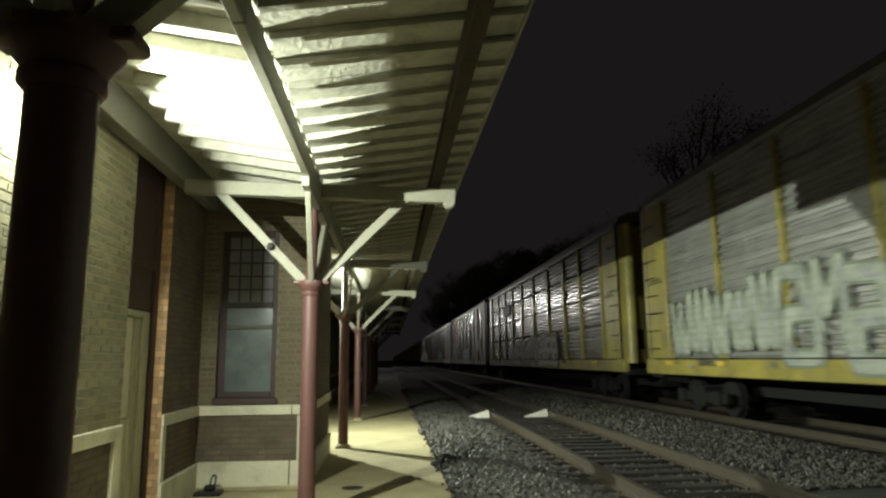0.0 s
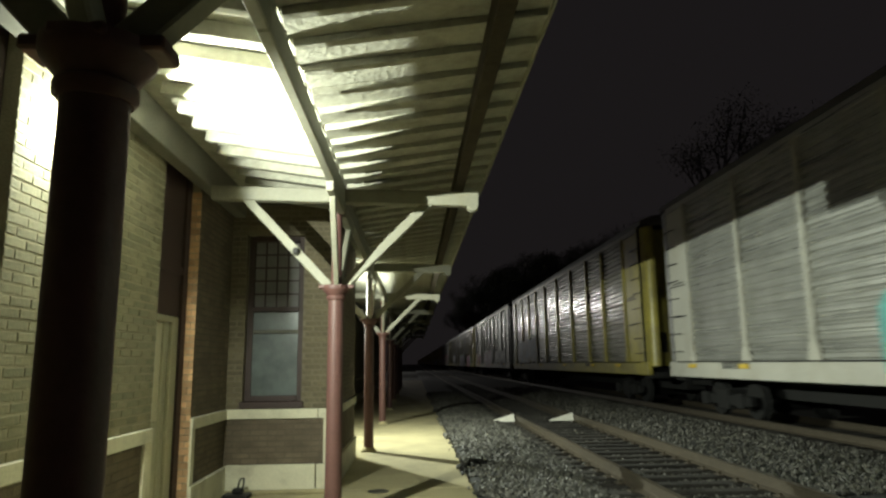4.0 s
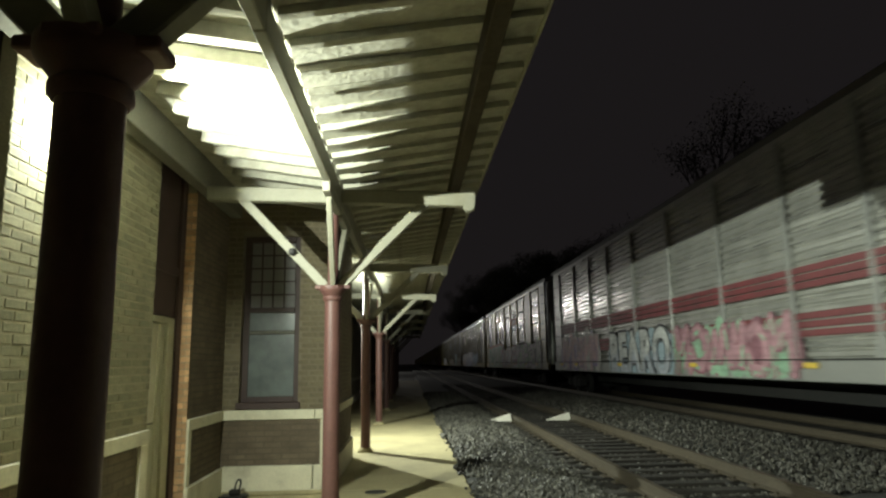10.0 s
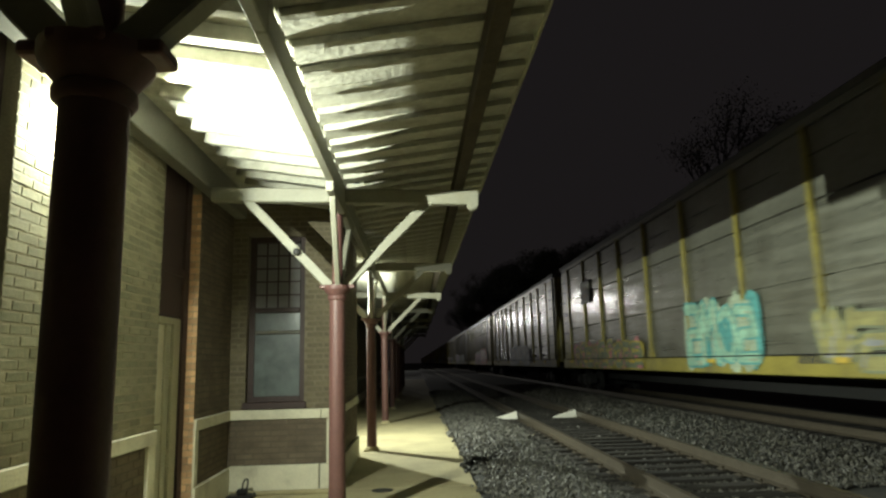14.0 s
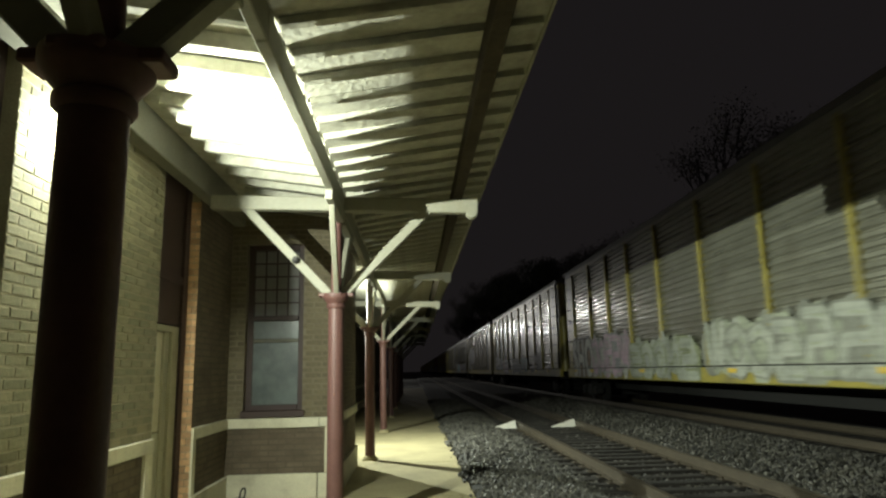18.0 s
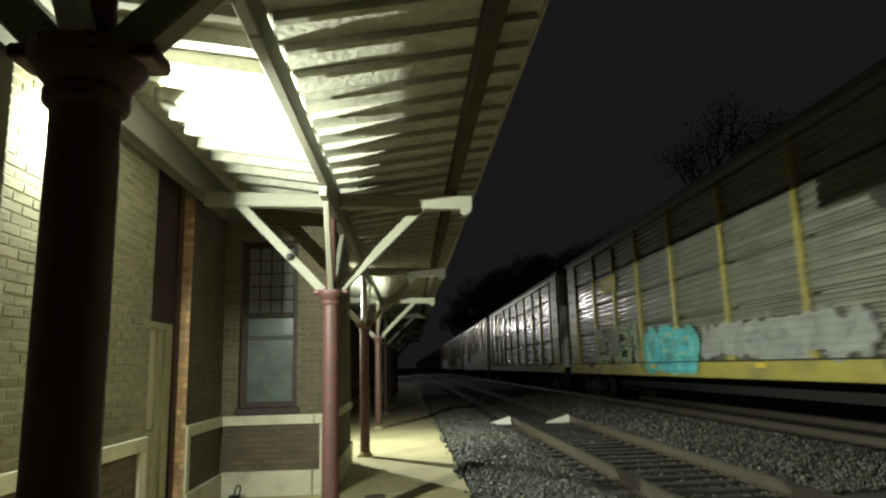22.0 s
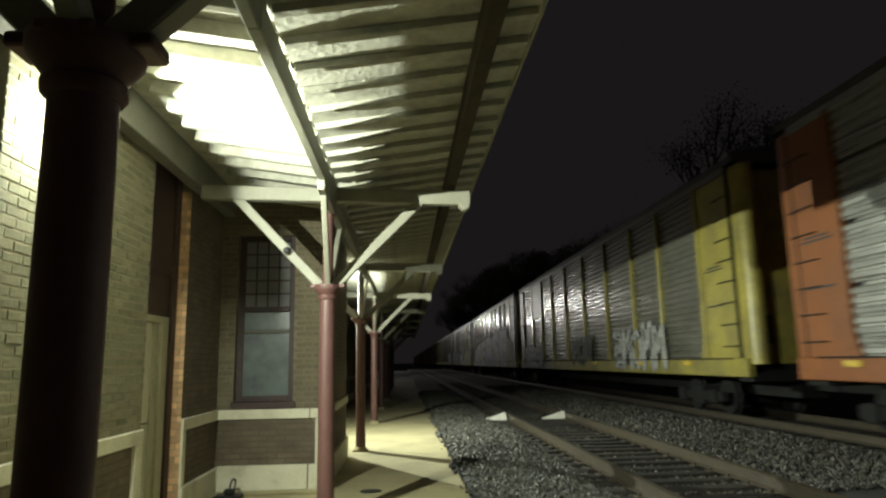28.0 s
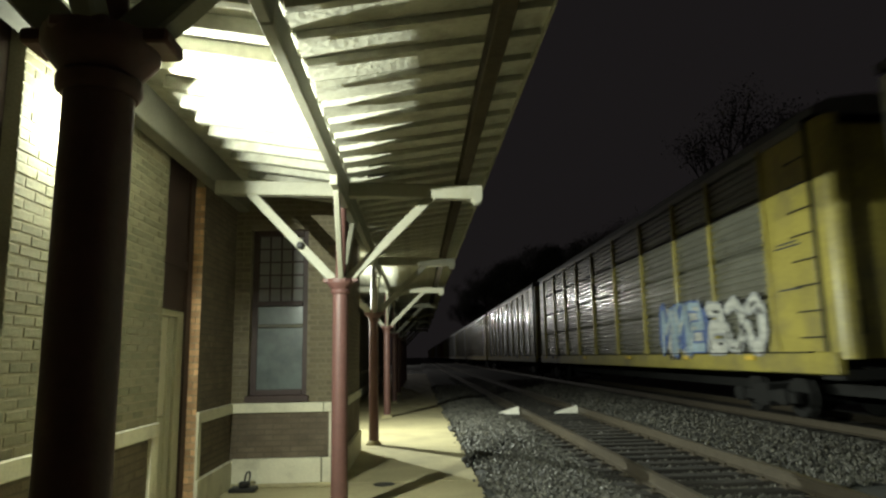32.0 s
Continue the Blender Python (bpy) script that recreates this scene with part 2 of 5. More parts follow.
def paint(r, g, b):
    key = (r, g, b)
    if key not in PAINTS:
        grey = sum(key) / 3
        soft = tuple(0.9 * c + 0.1 * grey for c in key)
        PAINTS[key] = mat("spray_paint", soft, 0.55, vary=0.4, scale=2.2, fine=12, bump=0.1, dirt=tuple(c * 0.4 + 0.03 for c in soft), dirt_amount=0.5, ribs=0.155)
    return PAINTS[key]


# ---- small tools ----
def link(ob, parent):
    ob.parent = parent
    return ob


def finish(name, mesh, material, parent=None, label=""):
    if material is not None and not mesh.materials:
        mesh.materials.append(material)
    ob = new(name, mesh)
    if parent is not None:
        ob.parent = parent
    if label:
        tagged(ob, label)
    return ob


def part(name, bm, material, parent=None, label=""):
    mesh = bpy.data.meshes.new(name)
    bm.to_mesh(mesh)
    bm.free()
    return finish(name, mesh, material, parent, label)


def thing(name, label, category, group="", kind="", place=(0, 0, 0)):
    ob = new(name)
    ob.empty_display_size = 0.2
    ob.location = place
    return tagged(ob, label, category, group, kind)


def add_box(bm, x0, x1, y0, y1, z0, z1, bevel=0.0, m=None):
    vs = [bm.verts.new((x, y, z)) for x in (x0, x1) for y in (y0, y1) for z in (z0, z1)]
    fs = [bm.faces.new([vs[i] for i in f]) for f in ((0, 1, 3, 2), (4, 6, 7, 5), (0, 4, 5, 1), (2, 3, 7, 6), (0, 2, 6, 4), (1, 5, 7, 3))]
    if m is not None:
        bmesh.ops.transform(bm, matrix=m, verts=vs)
    if bevel:
        es = list({e for f in fs for e in f.edges})
        bmesh.ops.bevel(bm, geom=es, offset=bevel, segments=1, affect="EDGES", profile=0.5)
    return vs


def box(name, material, parent, x0, x1, y0, y1, z0, z1, bevel=0.004, label=""):
    bm = bmesh.new()
    add_box(bm, x0, x1, y0, y1, z0, z1, bevel)
    return part(name, bm, material, parent, label)


def bar(bm, a, b, w, h, bevel=0.006, up=(0, 0, 1)):
    """A squared timber from a to b."""
    a, b = Vector(a), Vector(b)
    way = (b - a).normalized()
    side = way.cross(Vector(up))
    side = side.normalized() if side.length > 1e-4 else Vector((1, 0, 0))
    top = side.cross(way)
    m = Matrix((side, way, top)).transposed().to_4x4()
    m.translation = a
    add_box(bm, -w / 2, w / 2, 0, (b - a).length, -h / 2, h / 2, bevel, m)


def lathe(bm, rings, n=20, centre=(0, 0)):
    """rings of (radius, z), from below to above."""
    last = None
    for r, z in rings:
        ring = [bm.verts.new((centre[0] + r * math.cos(k * math.tau / n), centre[1] + r * math.sin(k * math.tau / n), z)) for k in range(n)]
        if last:
            for k in range(n):
                bm.faces.new((last[k], last[(k + 1) % n], ring[(k + 1) % n], ring[k]))
        else:
            bm.faces.new(ring[::-1])
        last = ring
    bm.faces.new(last)


def smooth(ob, angle=40):
    ob.data.shade_smooth()
    ob.data.set_sharp_from_angle(angle=radians(angle))
    return ob


# ---- the setting ----
WALL_X, BAY_X, BAY_Y0, BAY_Y1 = -2.27, -0.985, 8.27, 11.3
RAIL_Z = 0.15

g = bmesh.new()
for x0, x1, y0, y1 in ((-900, 900, -900, 1500),):
    g.faces.new([g.verts.new(p) for p in ((x0, y0, -0.22), (x1, y0, -0.22), (x1, y1, -0.22), (x0, y1, -0.22))])
tagged(part("ground", g, GROUND), "dark bare ground along the railway at night", "ground", kind="structure")

platform = thing("platform", "low concrete station platform stained yellowish by lamplight", "platform", kind="structure")
y = -16.0
k = 0
while y < 60:
    w = 3.05
    box("slab", CONC, platform, -2.6, 0.72, y + 0.006, y + w - 0.006, -0.21, 0.0, 0.008)
    y += w
    k += 1


def ballast_height(x, y):
    """The ballast bed: two low banks with the tracks on them."""
    p = ((0.4, -0.2), (0.62, -0.12), (0.85, 0.02), (1.6, 0.03), (2.1, -0.02), (2.5, -0.075), (4.3, -0.075), (4.8, -0.02), (5.4, 0.0), (6.9, 0.0), (7.6, -0.07), (9.5, -0.07), (10.3, -0.03), (12.0, -0.25), (20.0, -0.25))
    z = float(np.interp(x, [q[0] for q in p], [q[1] for q in p]))
    return z + 0.02 * noise.noise((x * 1.3, y * 1.1, 0.0))


bm = bmesh.new()
xs = [0.55, 0.62, 0.7, 0.8, 0.95, 1.15, 1.4, 1.7, 2.0, 2.4, 3, 3.5, 4, 4.5, 5, 5.5, 6, 6.5, 7, 7.5, 8, 9, 10, 10.6, 11.5, 13]
ys = [-60, -30, -10, 0] + [4 + 0.5 * i for i in range(60)] + [36, 40, 50, 60, 80, 110, 150, 250, 450, 900]
grid = [[bm.verts.new((x, yy, ballast_height(x, yy))) for x in xs] for yy in ys]
for i in range(len(ys) - 1):
    for j in range(len(xs) - 1):
        bm.faces.new((grid[i][j], grid[i][j + 1], grid[i + 1][j + 1], grid[i + 1][j]))
tagged(part("ballast_bed", bm, EARTH), "dark crushed stone bed under both railway tracks", "ballast", kind="structure")


def stones(name, count, x0, x1, y0, y1, size, seed, lift=0.0):
    """Loose angular stones lying on the bed."""
    rng = np.random.default_rng(seed)
    base = np.array([(1, 0, 0), (-1, 0, 0), (0, 1, 0), (0, -1, 0), (0, 0, 1), (0, 0, -1)], float)
    tri = np.array([(0, 2, 4), (2, 1, 4), (1, 3, 4), (3, 0, 4), (2, 0, 5), (1, 2, 5), (3, 1, 5), (0, 3, 5)])
    verts = np.empty((count, 6, 3))
    for i in range(count):
        while True:
            x = rng.uniform(x0, x1)
            yy = y0 + (y1 - y0) * rng.uniform() ** 1.6
            if x > 0.74 + 0.10 * math.sin(yy * 1.7) + 0.07 * math.sin(yy * 4.3 + 1) or rng.uniform() < 0.05:
                break
        s = size * rng.uniform(0.55, 1.3) * (1 + max(0, yy - 10) * 0.03)
        q = rng.normal(size=(3, 3))
        q, _ = np.linalg.qr(q)
        v = base * (s * rng.uniform(0.6, 1.25, (6, 1)))
        v[:, 2] *= 0.8
        z = max(ballast_height(x, yy), 0.0 if x < 0.74 else -1) + s * 0.35 + lift + rng.uniform(0, 0.02)
        verts[i] = v @ q + (x, yy, z)
    faces = (tri[None] + (np.arange(count) * 6)[:, None, None]).reshape(-1, 3)
    mesh = bpy.data.meshes.new(name)
    mesh.from_pydata(verts.reshape(-1, 3).tolist(), [], faces.tolist())
    return finish(name, mesh, STONES)


tagged(stones("track_ballast", 19000, 0.62, 2.25, 5.5, 34, 0.030, 3), "grey crushed stone ballast heaped beside the platform edge", "ballast", kind="stuff")
tagged(stones("track_ballast", 13000, 2.2, 4.7, 6.0, 34, 0.028, 4, -0.008), "grey crushed stone ballast between wooden ties", "ballast", kind="stuff")
tagged(stones("track_ballast", 13000, 4.6, 7.6, 7.5, 40, 0.031, 5), "grey crushed stone ballast between the two tracks", "ballast", kind="stuff")


def rail_mesh(y0, y1):
    bm = bmesh.new()
    prof = [(-0.07, -0.155), (0.07, -0.155), (0.07, -0.145), (0.012, -0.125), (0.012, -0.04), (0.036, -0.03), (0.036, -0.004), (0.03, 0), (-0.03, 0), (-0.036, -0.004), (-0.036, -0.03), (-0.012, -0.04), (-0.012, -0.125), (-0.07, -0.145)]
    a = [bm.verts.new((x, y0, z)) for x, z in prof]
    b = [bm.verts.new((x, y1, z)) for x, z in prof]
    for i in range(len(prof)):
        j = (i + 1) % len(prof)
        bm.faces.new((a[i], b[i], b[j], a[j]))
    return bm


def track(centre, label, near, far):
    t = thing("railway_track", label, "track", "station tracks", "structure")
    for s in (-0.753, 0.753):
        r = part("rail", rail_mesh(-60, 900), RAIL, t)
        r.location = (centre + s, 0, RAIL_Z)
    bm = bmesh.new()
    add_box(bm, -1.28, 1.28, -0.11, 0.11, -0.09, 0.09, 0.012)
    mesh = bpy.data.meshes.new("tie")
    bm.to_mesh(mesh)
    bm.free()
    bm = bmesh.new()
    add_box(bm, -0.15, 0.15, -0.09, 0.09, -0.006, 0.006, 0.002)
    add_box(bm, 0.075, 0.10, -0.05, -0.02, 0, 0.035)
    add_box(bm, -0.10, -0.075, 0.02, 0.05, 0, 0.035)
    plate = bpy.data.meshes.new("tie_plate")
    bm.to_mesh(plate)
    bm.free()
    rng = random.Random(int(centre * 10))
    y = near
    while y < far:
        tie = finish("tie", mesh, TIE, t)
        tie.location = (centre + rng.uniform(-0.05, 0.05), y, RAIL_Z - 0.165 - 0.09 + rng.uniform(-0.01, 0.0))
        tie.rotation_euler = (0, 0, rng.uniform(-0.02, 0.02))
        if y < 24 and centre < 5:
            for s in (-0.753, 0.753):
                p = finish("tie_plate", plate, RAIL, t)
                p.location = (centre + s, y, RAIL_Z - 0.158)
        y += 0.5 + rng.uniform(-0.02, 0.02)
    return t


track(3.43, "empty near railway track with rusty rails on wooden ties", 5.5, 48)
track(8.55, "far railway track carrying the passing freight train", 8, 40)
for x in (2.02, 3.56):
    bm = bmesh.new()
    v = [bm.verts.new(p) for p in ((0, -0.10, 0), (0.60, -0.14, 0), (0.60, 0.14, 0), (0, 0.10, 0), (0.02, -0.08, 0.02), (0.58, -0.10, 0.19), (0.58, 0.10, 0.19), (0.02, 0.08, 0.02))]
    for f in ((3, 2, 1, 0), (4, 5, 6, 7), (0, 1, 5, 4), (1, 2, 6, 5), (2, 3, 7, 6), (3, 0, 4, 7)):
        bm.faces.new([v[k] for k in f])
    m = tagged(part("track_marker", bm, WHITEP), "white painted wedge marker lying beside the rail", "track marker", "track markers")
    m.location = (x, 17.55, -0.01)


# ---- brickwork ----
COURSE, BRICK_L = 0.0665, 0.208
BRICK_MESHES = {}


def brick_mesh(w, kind="", depth=0.007, h=COURSE - 0.010):
    key = (round(w, 2), kind)
    if key not in BRICK_MESHES:
        w = key[0]
        b = 0.004
        mesh = bpy.data.meshes.new("brick")
        v = [(0, -depth, 0), (w, -depth, 0), (w, -depth, h), (0, -depth, h), (b, 0, b), (w - b, 0, b), (w - b, 0, h - b), (b, 0, h - b)]
        mesh.from_pydata(v, [], [(4, 5, 6, 7), (0, 1, 5, 4), (1, 2, 6, 5), (2, 3, 7, 6), (3, 0, 4, 7)])
        BRICK_MESHES[key] = mesh
    return BRICK_MESHES[key]


def courses(u0, u1, z0, z1, holes=()):
    out = []
    z, row = z0, 0
    while z + COURSE * 0.7 < z1:
        u = u0 - (BRICK_L / 2 if row % 2 else 0)
        while u < u1:
            a, b = max(u, u0), min(u + BRICK_L - 0.010, u1)
            for h0, h1, g0, g1 in holes:
                if z + COURSE > g0 and z < g1:
                    if a >= h0 and b <= h1:
                        b = a
                    elif a < h0 < b:
                        b = h0
                    elif a < h1 < b:
                        a = h1
            if b - a > 0.03:
                out.append((a, b, z))
            u += BRICK_L
        z += COURSE
        row += 1
    return out


def lay(parent, matrix, u0, u1, z0, z1, material, holes=(), pieces=None, seed=1):
    """Bricks on a wall face: u along it, the outer face towards local +y. pieces(u, z) says which are objects of their own."""
    rng = random.Random(seed)
    vs, fs = [], []
    for a, b, z in courses(u0, u1, z0, z1, holes):
        out = rng.uniform(0.002, 0.006)
        if pieces and pieces(a, z):
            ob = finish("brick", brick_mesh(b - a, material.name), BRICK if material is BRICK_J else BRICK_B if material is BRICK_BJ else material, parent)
            ob.matrix_basis = matrix @ pose(a, out, z, rng.uniform(-0.6, 0.6), 0, rng.uniform(-0.3, 0.3))
        else:
            n = len(vs)
            m = brick_mesh(b - a)
            for v in m.vertices:
                vs.append(tuple(matrix @ Vector((v.co.x + a, v.co.y + out, v.co.z + z))))
            fs.extend([tuple(n + i for i in f.vertices) for f in m.polygons])
    if vs:
        mesh = bpy.data.meshes.new("brickwork")
        mesh.from_pydata(vs, [], fs)
        ob = finish("brickwork", mesh, material, parent)
        ob["kind"] = "stuff"


# A wall's own frame: local x along the wall, local y out of it.
WEST = Matrix(((0, 1, 0, WALL_X), (1, 0, 0, 0), (0, 0, 1, 0), (0, 0, 0, 1)))       # faces the tracks
FRONT = Matrix(((1, 0, 0, 0), (0, -1, 0, BAY_Y0), (0, 0, 1, 0), (0, 0, 0, 1)))     # faces the eye
TRACKSIDE = Matrix(((0, 1, 0, BAY_X), (1, 0, 0, 0), (0, 0, 1, 0), (0, 0, 0, 1)))
WALL_TOP = 5.2


def wall(name, label, x0, x1, y0, y1, z0=0.0, z1=WALL_TOP):
    bm = bmesh.new()
    add_box(bm, x0, x1, y0, y1, z0, z1)
    return tagged(part(name, bm, MORTAR), label, "wall", kind="structure")


def west_trim(w, y0, y1, strip0=None, strip1=None):
    """Stone band, base course and corner strips of a stretch of the long wall."""
    box("stone_band", STONE, w, WALL_X - 0.02, WALL_X + 0.035, y0, y1, 0.862, 0.977, 0.006, "pale limestone band course")
    box("stone_base", STONE, w, WALL_X - 0.02, WALL_X + 0.045, y0, y1, 0.0, 0.312, 0.006, "pale limestone base course")
    for s in (strip0, strip1):
        if s:
            box("stone_strip", STONE, w, WALL_X - 0.02, WALL_X + 0.030, s[0], s[1], 0.314, 0.860, 0.004)


w1 = wall("wall_1", "yellow brick station wall pier brightly lit by a wall lamp", WALL_X - 0.4, WALL_X, 3.70, 5.96)
lay(w1, WEST, 3.70, 5.96, 0.98, 3.5, BRICK_J, pieces=lambda u, z: z > 1.05 and z < 3.2 and (u < 4.3 or u > 5.05), seed=2)
lay(w1, WEST, 3.70, 5.80, 0.315, 0.86, BRICK_D, seed=3)
lay(w1, WEST, 3.70, 5.96, 3.5, 3.9, BRICK_J, seed=4)
box("dark_backing", MORTAR_D, w1, WALL_X - 0.01, WALL_X + 0.0015, 3.70, 5.82, 0.3, 0.87, 0)
west_trim(w1, 3.70, 5.96, None, (5.80, 5.96))
w2 = wall("wall_2", "station wall beside the bay, in brown brick for its dim light", WALL_X - 0.4, WALL_X, 6.99, BAY_Y0 + 0.3)
# Brown brick up here stands for the weak, grazing light on this stretch.
lay(w2, WEST, 6.99, BAY_Y0, 0.98, 3.9, BRICK_D, seed=5)
lay(w2, WEST, 7.10, BAY_Y0, 0.315, 0.86, BRICK_D, seed=6)
box("dark_backing", MORTAR_D, w2, WALL_X - 0.01, WALL_X + 0.0015, 6.99, BAY_Y0, 0.3, 3.9, 0)
west_trim(w2, 6.99, BAY_Y0, (6.99, 7.09))
# that wall's return in the doorway, with lamplight put into its brick colour
bm = bmesh.new()
for i in range(50):
    z = 0.02 + i * COURSE
    if i % 2:
        add_box(bm, -2.372, -2.262, 6.976, 6.99, z, z + COURSE - 0.009)
    else:
        add_box(bm, -2.372, -2.312, 6.976, 6.99, z, z + COURSE - 0.009)
        add_box(bm, -2.304, -2.262, 6.976, 6.99, z, z + COURSE - 0.009)
o = part("door_return", bm, LIT_BRICK, w2, "brick edge of the doorway with warm lamplight in its colour")
o["kind"] = "stuff"
w3 = wall("wall_3", "dark station wall with brick beyond the bay", WALL_X - 0.4, WALL_X, BAY_Y1 - 0.3, 46)
lay(w3, WEST, BAY_Y1, 18, 0.0, 3.6, BRICK_D, seed=7)
west_trim(w3, BAY_Y1 + 0.02, 45.5)
wall("wall_4", "dark station wall behind the viewpoint", WALL_X - 0.4, WALL_X, -14, 2.45)
wall("wall_5", "dark wall over the near opening", WALL_X - 0.4, WALL_X, 2.45, 3.70, 3.5, WALL_TOP)
wall("wall_6", "dark wall over the doorway", WALL_X - 0.4, WALL_X, 5.96, 6.99, 3.5, WALL_TOP)
wall("wall_7", "end wall of the station building", -9, WALL_X - 0.4, 45.6, 46)
wall("wall_8", "rear wall of the station building", -9.4, -9, -14, 46)
wall("wall_9", "end wall of the station building", -9, WALL_X - 0.4, -14, -13.6)
bm = bmesh.new()
add_box(bm, -9.6, -1.9, -14.3, 46.3, WALL_TOP, WALL_TOP + 0.25)
tagged(part("building_roof", bm, UNDER), "dark flat roof slab of the station building", "roof", kind="structure")

# ---- the doors in the long wall ----
def doorway(name, y0, y1, label, shut):
    d = thing(name, label, "door", kind="structure")
    x = WALL_X - 0.09
    box("door_frame", MAROON, d, x - 0.10, x, y0, y0 + 0.11, 0, 3.5)
    box("door_frame", MAROON, d, x - 0.10, x, y1 - 0.14, y1, 0, 3.5)
    box("transom_panel", MAROON, d, x - 0.16, x - 0.03, y0 + 0.11, y1 - 0.14, 2.0, 3.5)
    box("transom_rail", MAROON, d, x - 0.10, x - 0.01, y0 + 0.11, y1 - 0.14, 2.42, 2.50)
    if shut:
        box("door_leaf", MAROON, d, x - 0.15, x - 0.1, y0 + 0.11, y1 - 0.14, 0, 2.0)
        return d
    xa, xb = x - 0.10, x - 0.045
    a, b = y0 + 0.11, y1 - 0.14
    box("jamb", DOORP, d, xa - 0.06, xb + 0.02, b - 0.17, b, 0, 1.99, 0.006, "sage painted door jamb")
    box("door_head", DOORP, d, xa - 0.06, xb + 0.02, a, b - 0.17, 1.93, 1.99, 0.006)
    box("stile", DOORP, d, xa, xb - 0.01, b - 0.30, b - 0.175, 0.02, 1.925, 0.005)
    box("stile", DOORP, d, xa, xb - 0.01, a, a + 0.11, 0.02, 1.925, 0.005)
    box("bottom_panel", DOORP, d, xa + 0.01, xb - 0.02, a + 0.11, b - 0.30, 0.02, 0.98, 0.004)
    box("glass_pane", LIT_PANE, d, xa + 0.015, xb - 0.03, a + 0.11, b - 0.30, 0.99, 1.92, 0.002, "door glass in a pale tone for the light behind it")
    return d


doorway("door_1", 5.96, 6.99, "sage green half-glazed station door in a maroon frame", False)
doorway("door_2", 2.45, 3.70, "dark maroon panelled double door in the brick wall", True)

# ---- the bay with its window ----
WIN = (-2.075, -1.365, 1.03, 3.12)
bay = thing("wall_10", "projecting brick bay with stone bands and a tall window", "wall", kind="structure")
bx0, bx1 = WALL_X - 0.3, BAY_X
for x0, x1, z0, z1 in ((bx0, WIN[0], 0, WALL_TOP), (WIN[1], bx1, 0, WALL_TOP), (WIN[0], WIN[1], 0, WIN[2]), (WIN[0], WIN[1], WIN[3], WALL_TOP)):
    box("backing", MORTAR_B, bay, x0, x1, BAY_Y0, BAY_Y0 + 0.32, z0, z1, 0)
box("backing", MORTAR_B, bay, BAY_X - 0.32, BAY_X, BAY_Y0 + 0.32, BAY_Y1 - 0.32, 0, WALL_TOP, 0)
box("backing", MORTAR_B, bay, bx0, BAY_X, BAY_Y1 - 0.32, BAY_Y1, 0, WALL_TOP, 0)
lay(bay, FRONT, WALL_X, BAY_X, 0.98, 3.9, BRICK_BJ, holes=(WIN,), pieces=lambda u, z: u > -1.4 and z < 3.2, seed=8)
lay(bay, FRONT, WALL_X, BAY_X - 0.10, 0.34, 0.86, BRICK_D, seed=9)
box("dark_backing", MORTAR_D, bay, WALL_X, BAY_X - 0.10, BAY_Y0 - 0.0015, BAY_Y0 + 0.01, 0.33, 0.87, 0)
# Brown brick again above the band, for the shade on the track side.
lay(bay, TRACKSIDE, BAY_Y0, BAY_Y1, 0.98, 3.9, BRICK_D, seed=10)
lay(bay, TRACKSIDE, BAY_Y0 + 0.1, BAY_Y1, 0.34, 0.86, BRICK_D, seed=11)
y = BAY_Y0
box("stone_band", STONE, bay, WALL_X + 0.03, -1.155, y - 0.035, y + 0.02, 0.862, 0.977, 0.006, "pale limestone band course")
box("stone_band", STONE, bay, -1.147, BAY_X + 0.02, y - 0.035, y + 0.02, 0.862, 0.977, 0.006)
box("stone_strip", STONE, bay, BAY_X - 0.10, BAY_X + 0.015, y - 0.030, y + 0.02, 0.336, 0.860, 0.005)
box("stone_base", STONE, bay, WALL_X + 0.04, -1.172, y - 0.045, y + 0.02, 0.03, 0.332, 0.008, "pale limestone base course")
box("stone_base", STONE, bay, -1.160, BAY_X + 0.03, y - 0.045, y + 0.02, 0.03, 0.332, 0.008)
box("plinth", CONC, bay, WALL_X + 0.02, BAY_X + 0.045, y - 0.075, y + 0.02, 0.0, 0.05, 0.01)
box("stone_band", STONE, bay, BAY_X - 0.02, BAY_X + 0.03, y + 0.03, BAY_Y1, 0.862, 0.977, 0.006)
box("stone_base", STONE, bay, BAY_X - 0.02, BAY_X + 0.04, y + 0.03, BAY_Y1, 0.0, 0.332, 0.006)

win = thing("window_1", "tall maroon sash window with a small-paned upper light", "window", kind="structure")
x0, x1, z0, z1 = WIN
yf = BAY_Y0 + 0.07
box("window_frame", MAROON, win, x0, x0 + 0.075, yf + 0.03, yf + 0.1, z0, z1)
box("window_frame", MAROON, win, x1 - 0.075, x1, yf + 0.03, yf + 0.1, z0, z1)
box("window_frame", MAROON, win, x0 + 0.075, x1 - 0.075, yf, yf + 0.1, z1 - 0.07, z1)
box("window_sill", MAROON, win, x0 - 0.03, x1 + 0.03, BAY_Y0 - 0.03, yf + 0.1, z0 - 0.045, z0 + 0.035, 0.008)
box("transom", MAROON, win, x0 + 0.075, x1 - 0.075, yf - 0.01, yf + 0.09, 2.16, 2.215)
box("sash_rail", PLATE, win, x0 + 0.075, x1 - 0.075, yf + 0.035, yf + 0.07, 1.892, 1.928)
box("sash_rail", MAROON, win, x0 + 0.075, x1 - 0.075, yf + 0.02, yf + 0.08, z0 + 0.035, z0 + 0.10)
for a, b in ((z0 + 0.10, 1.885), (1.935, 2.16)):
    box("pane", SASH, win, x0 + 0.075, x1 - 0.075, yf + 0.045, yf + 0.053, a, b, 0, "frosted bluish pane")
cols, rows = 4, 5
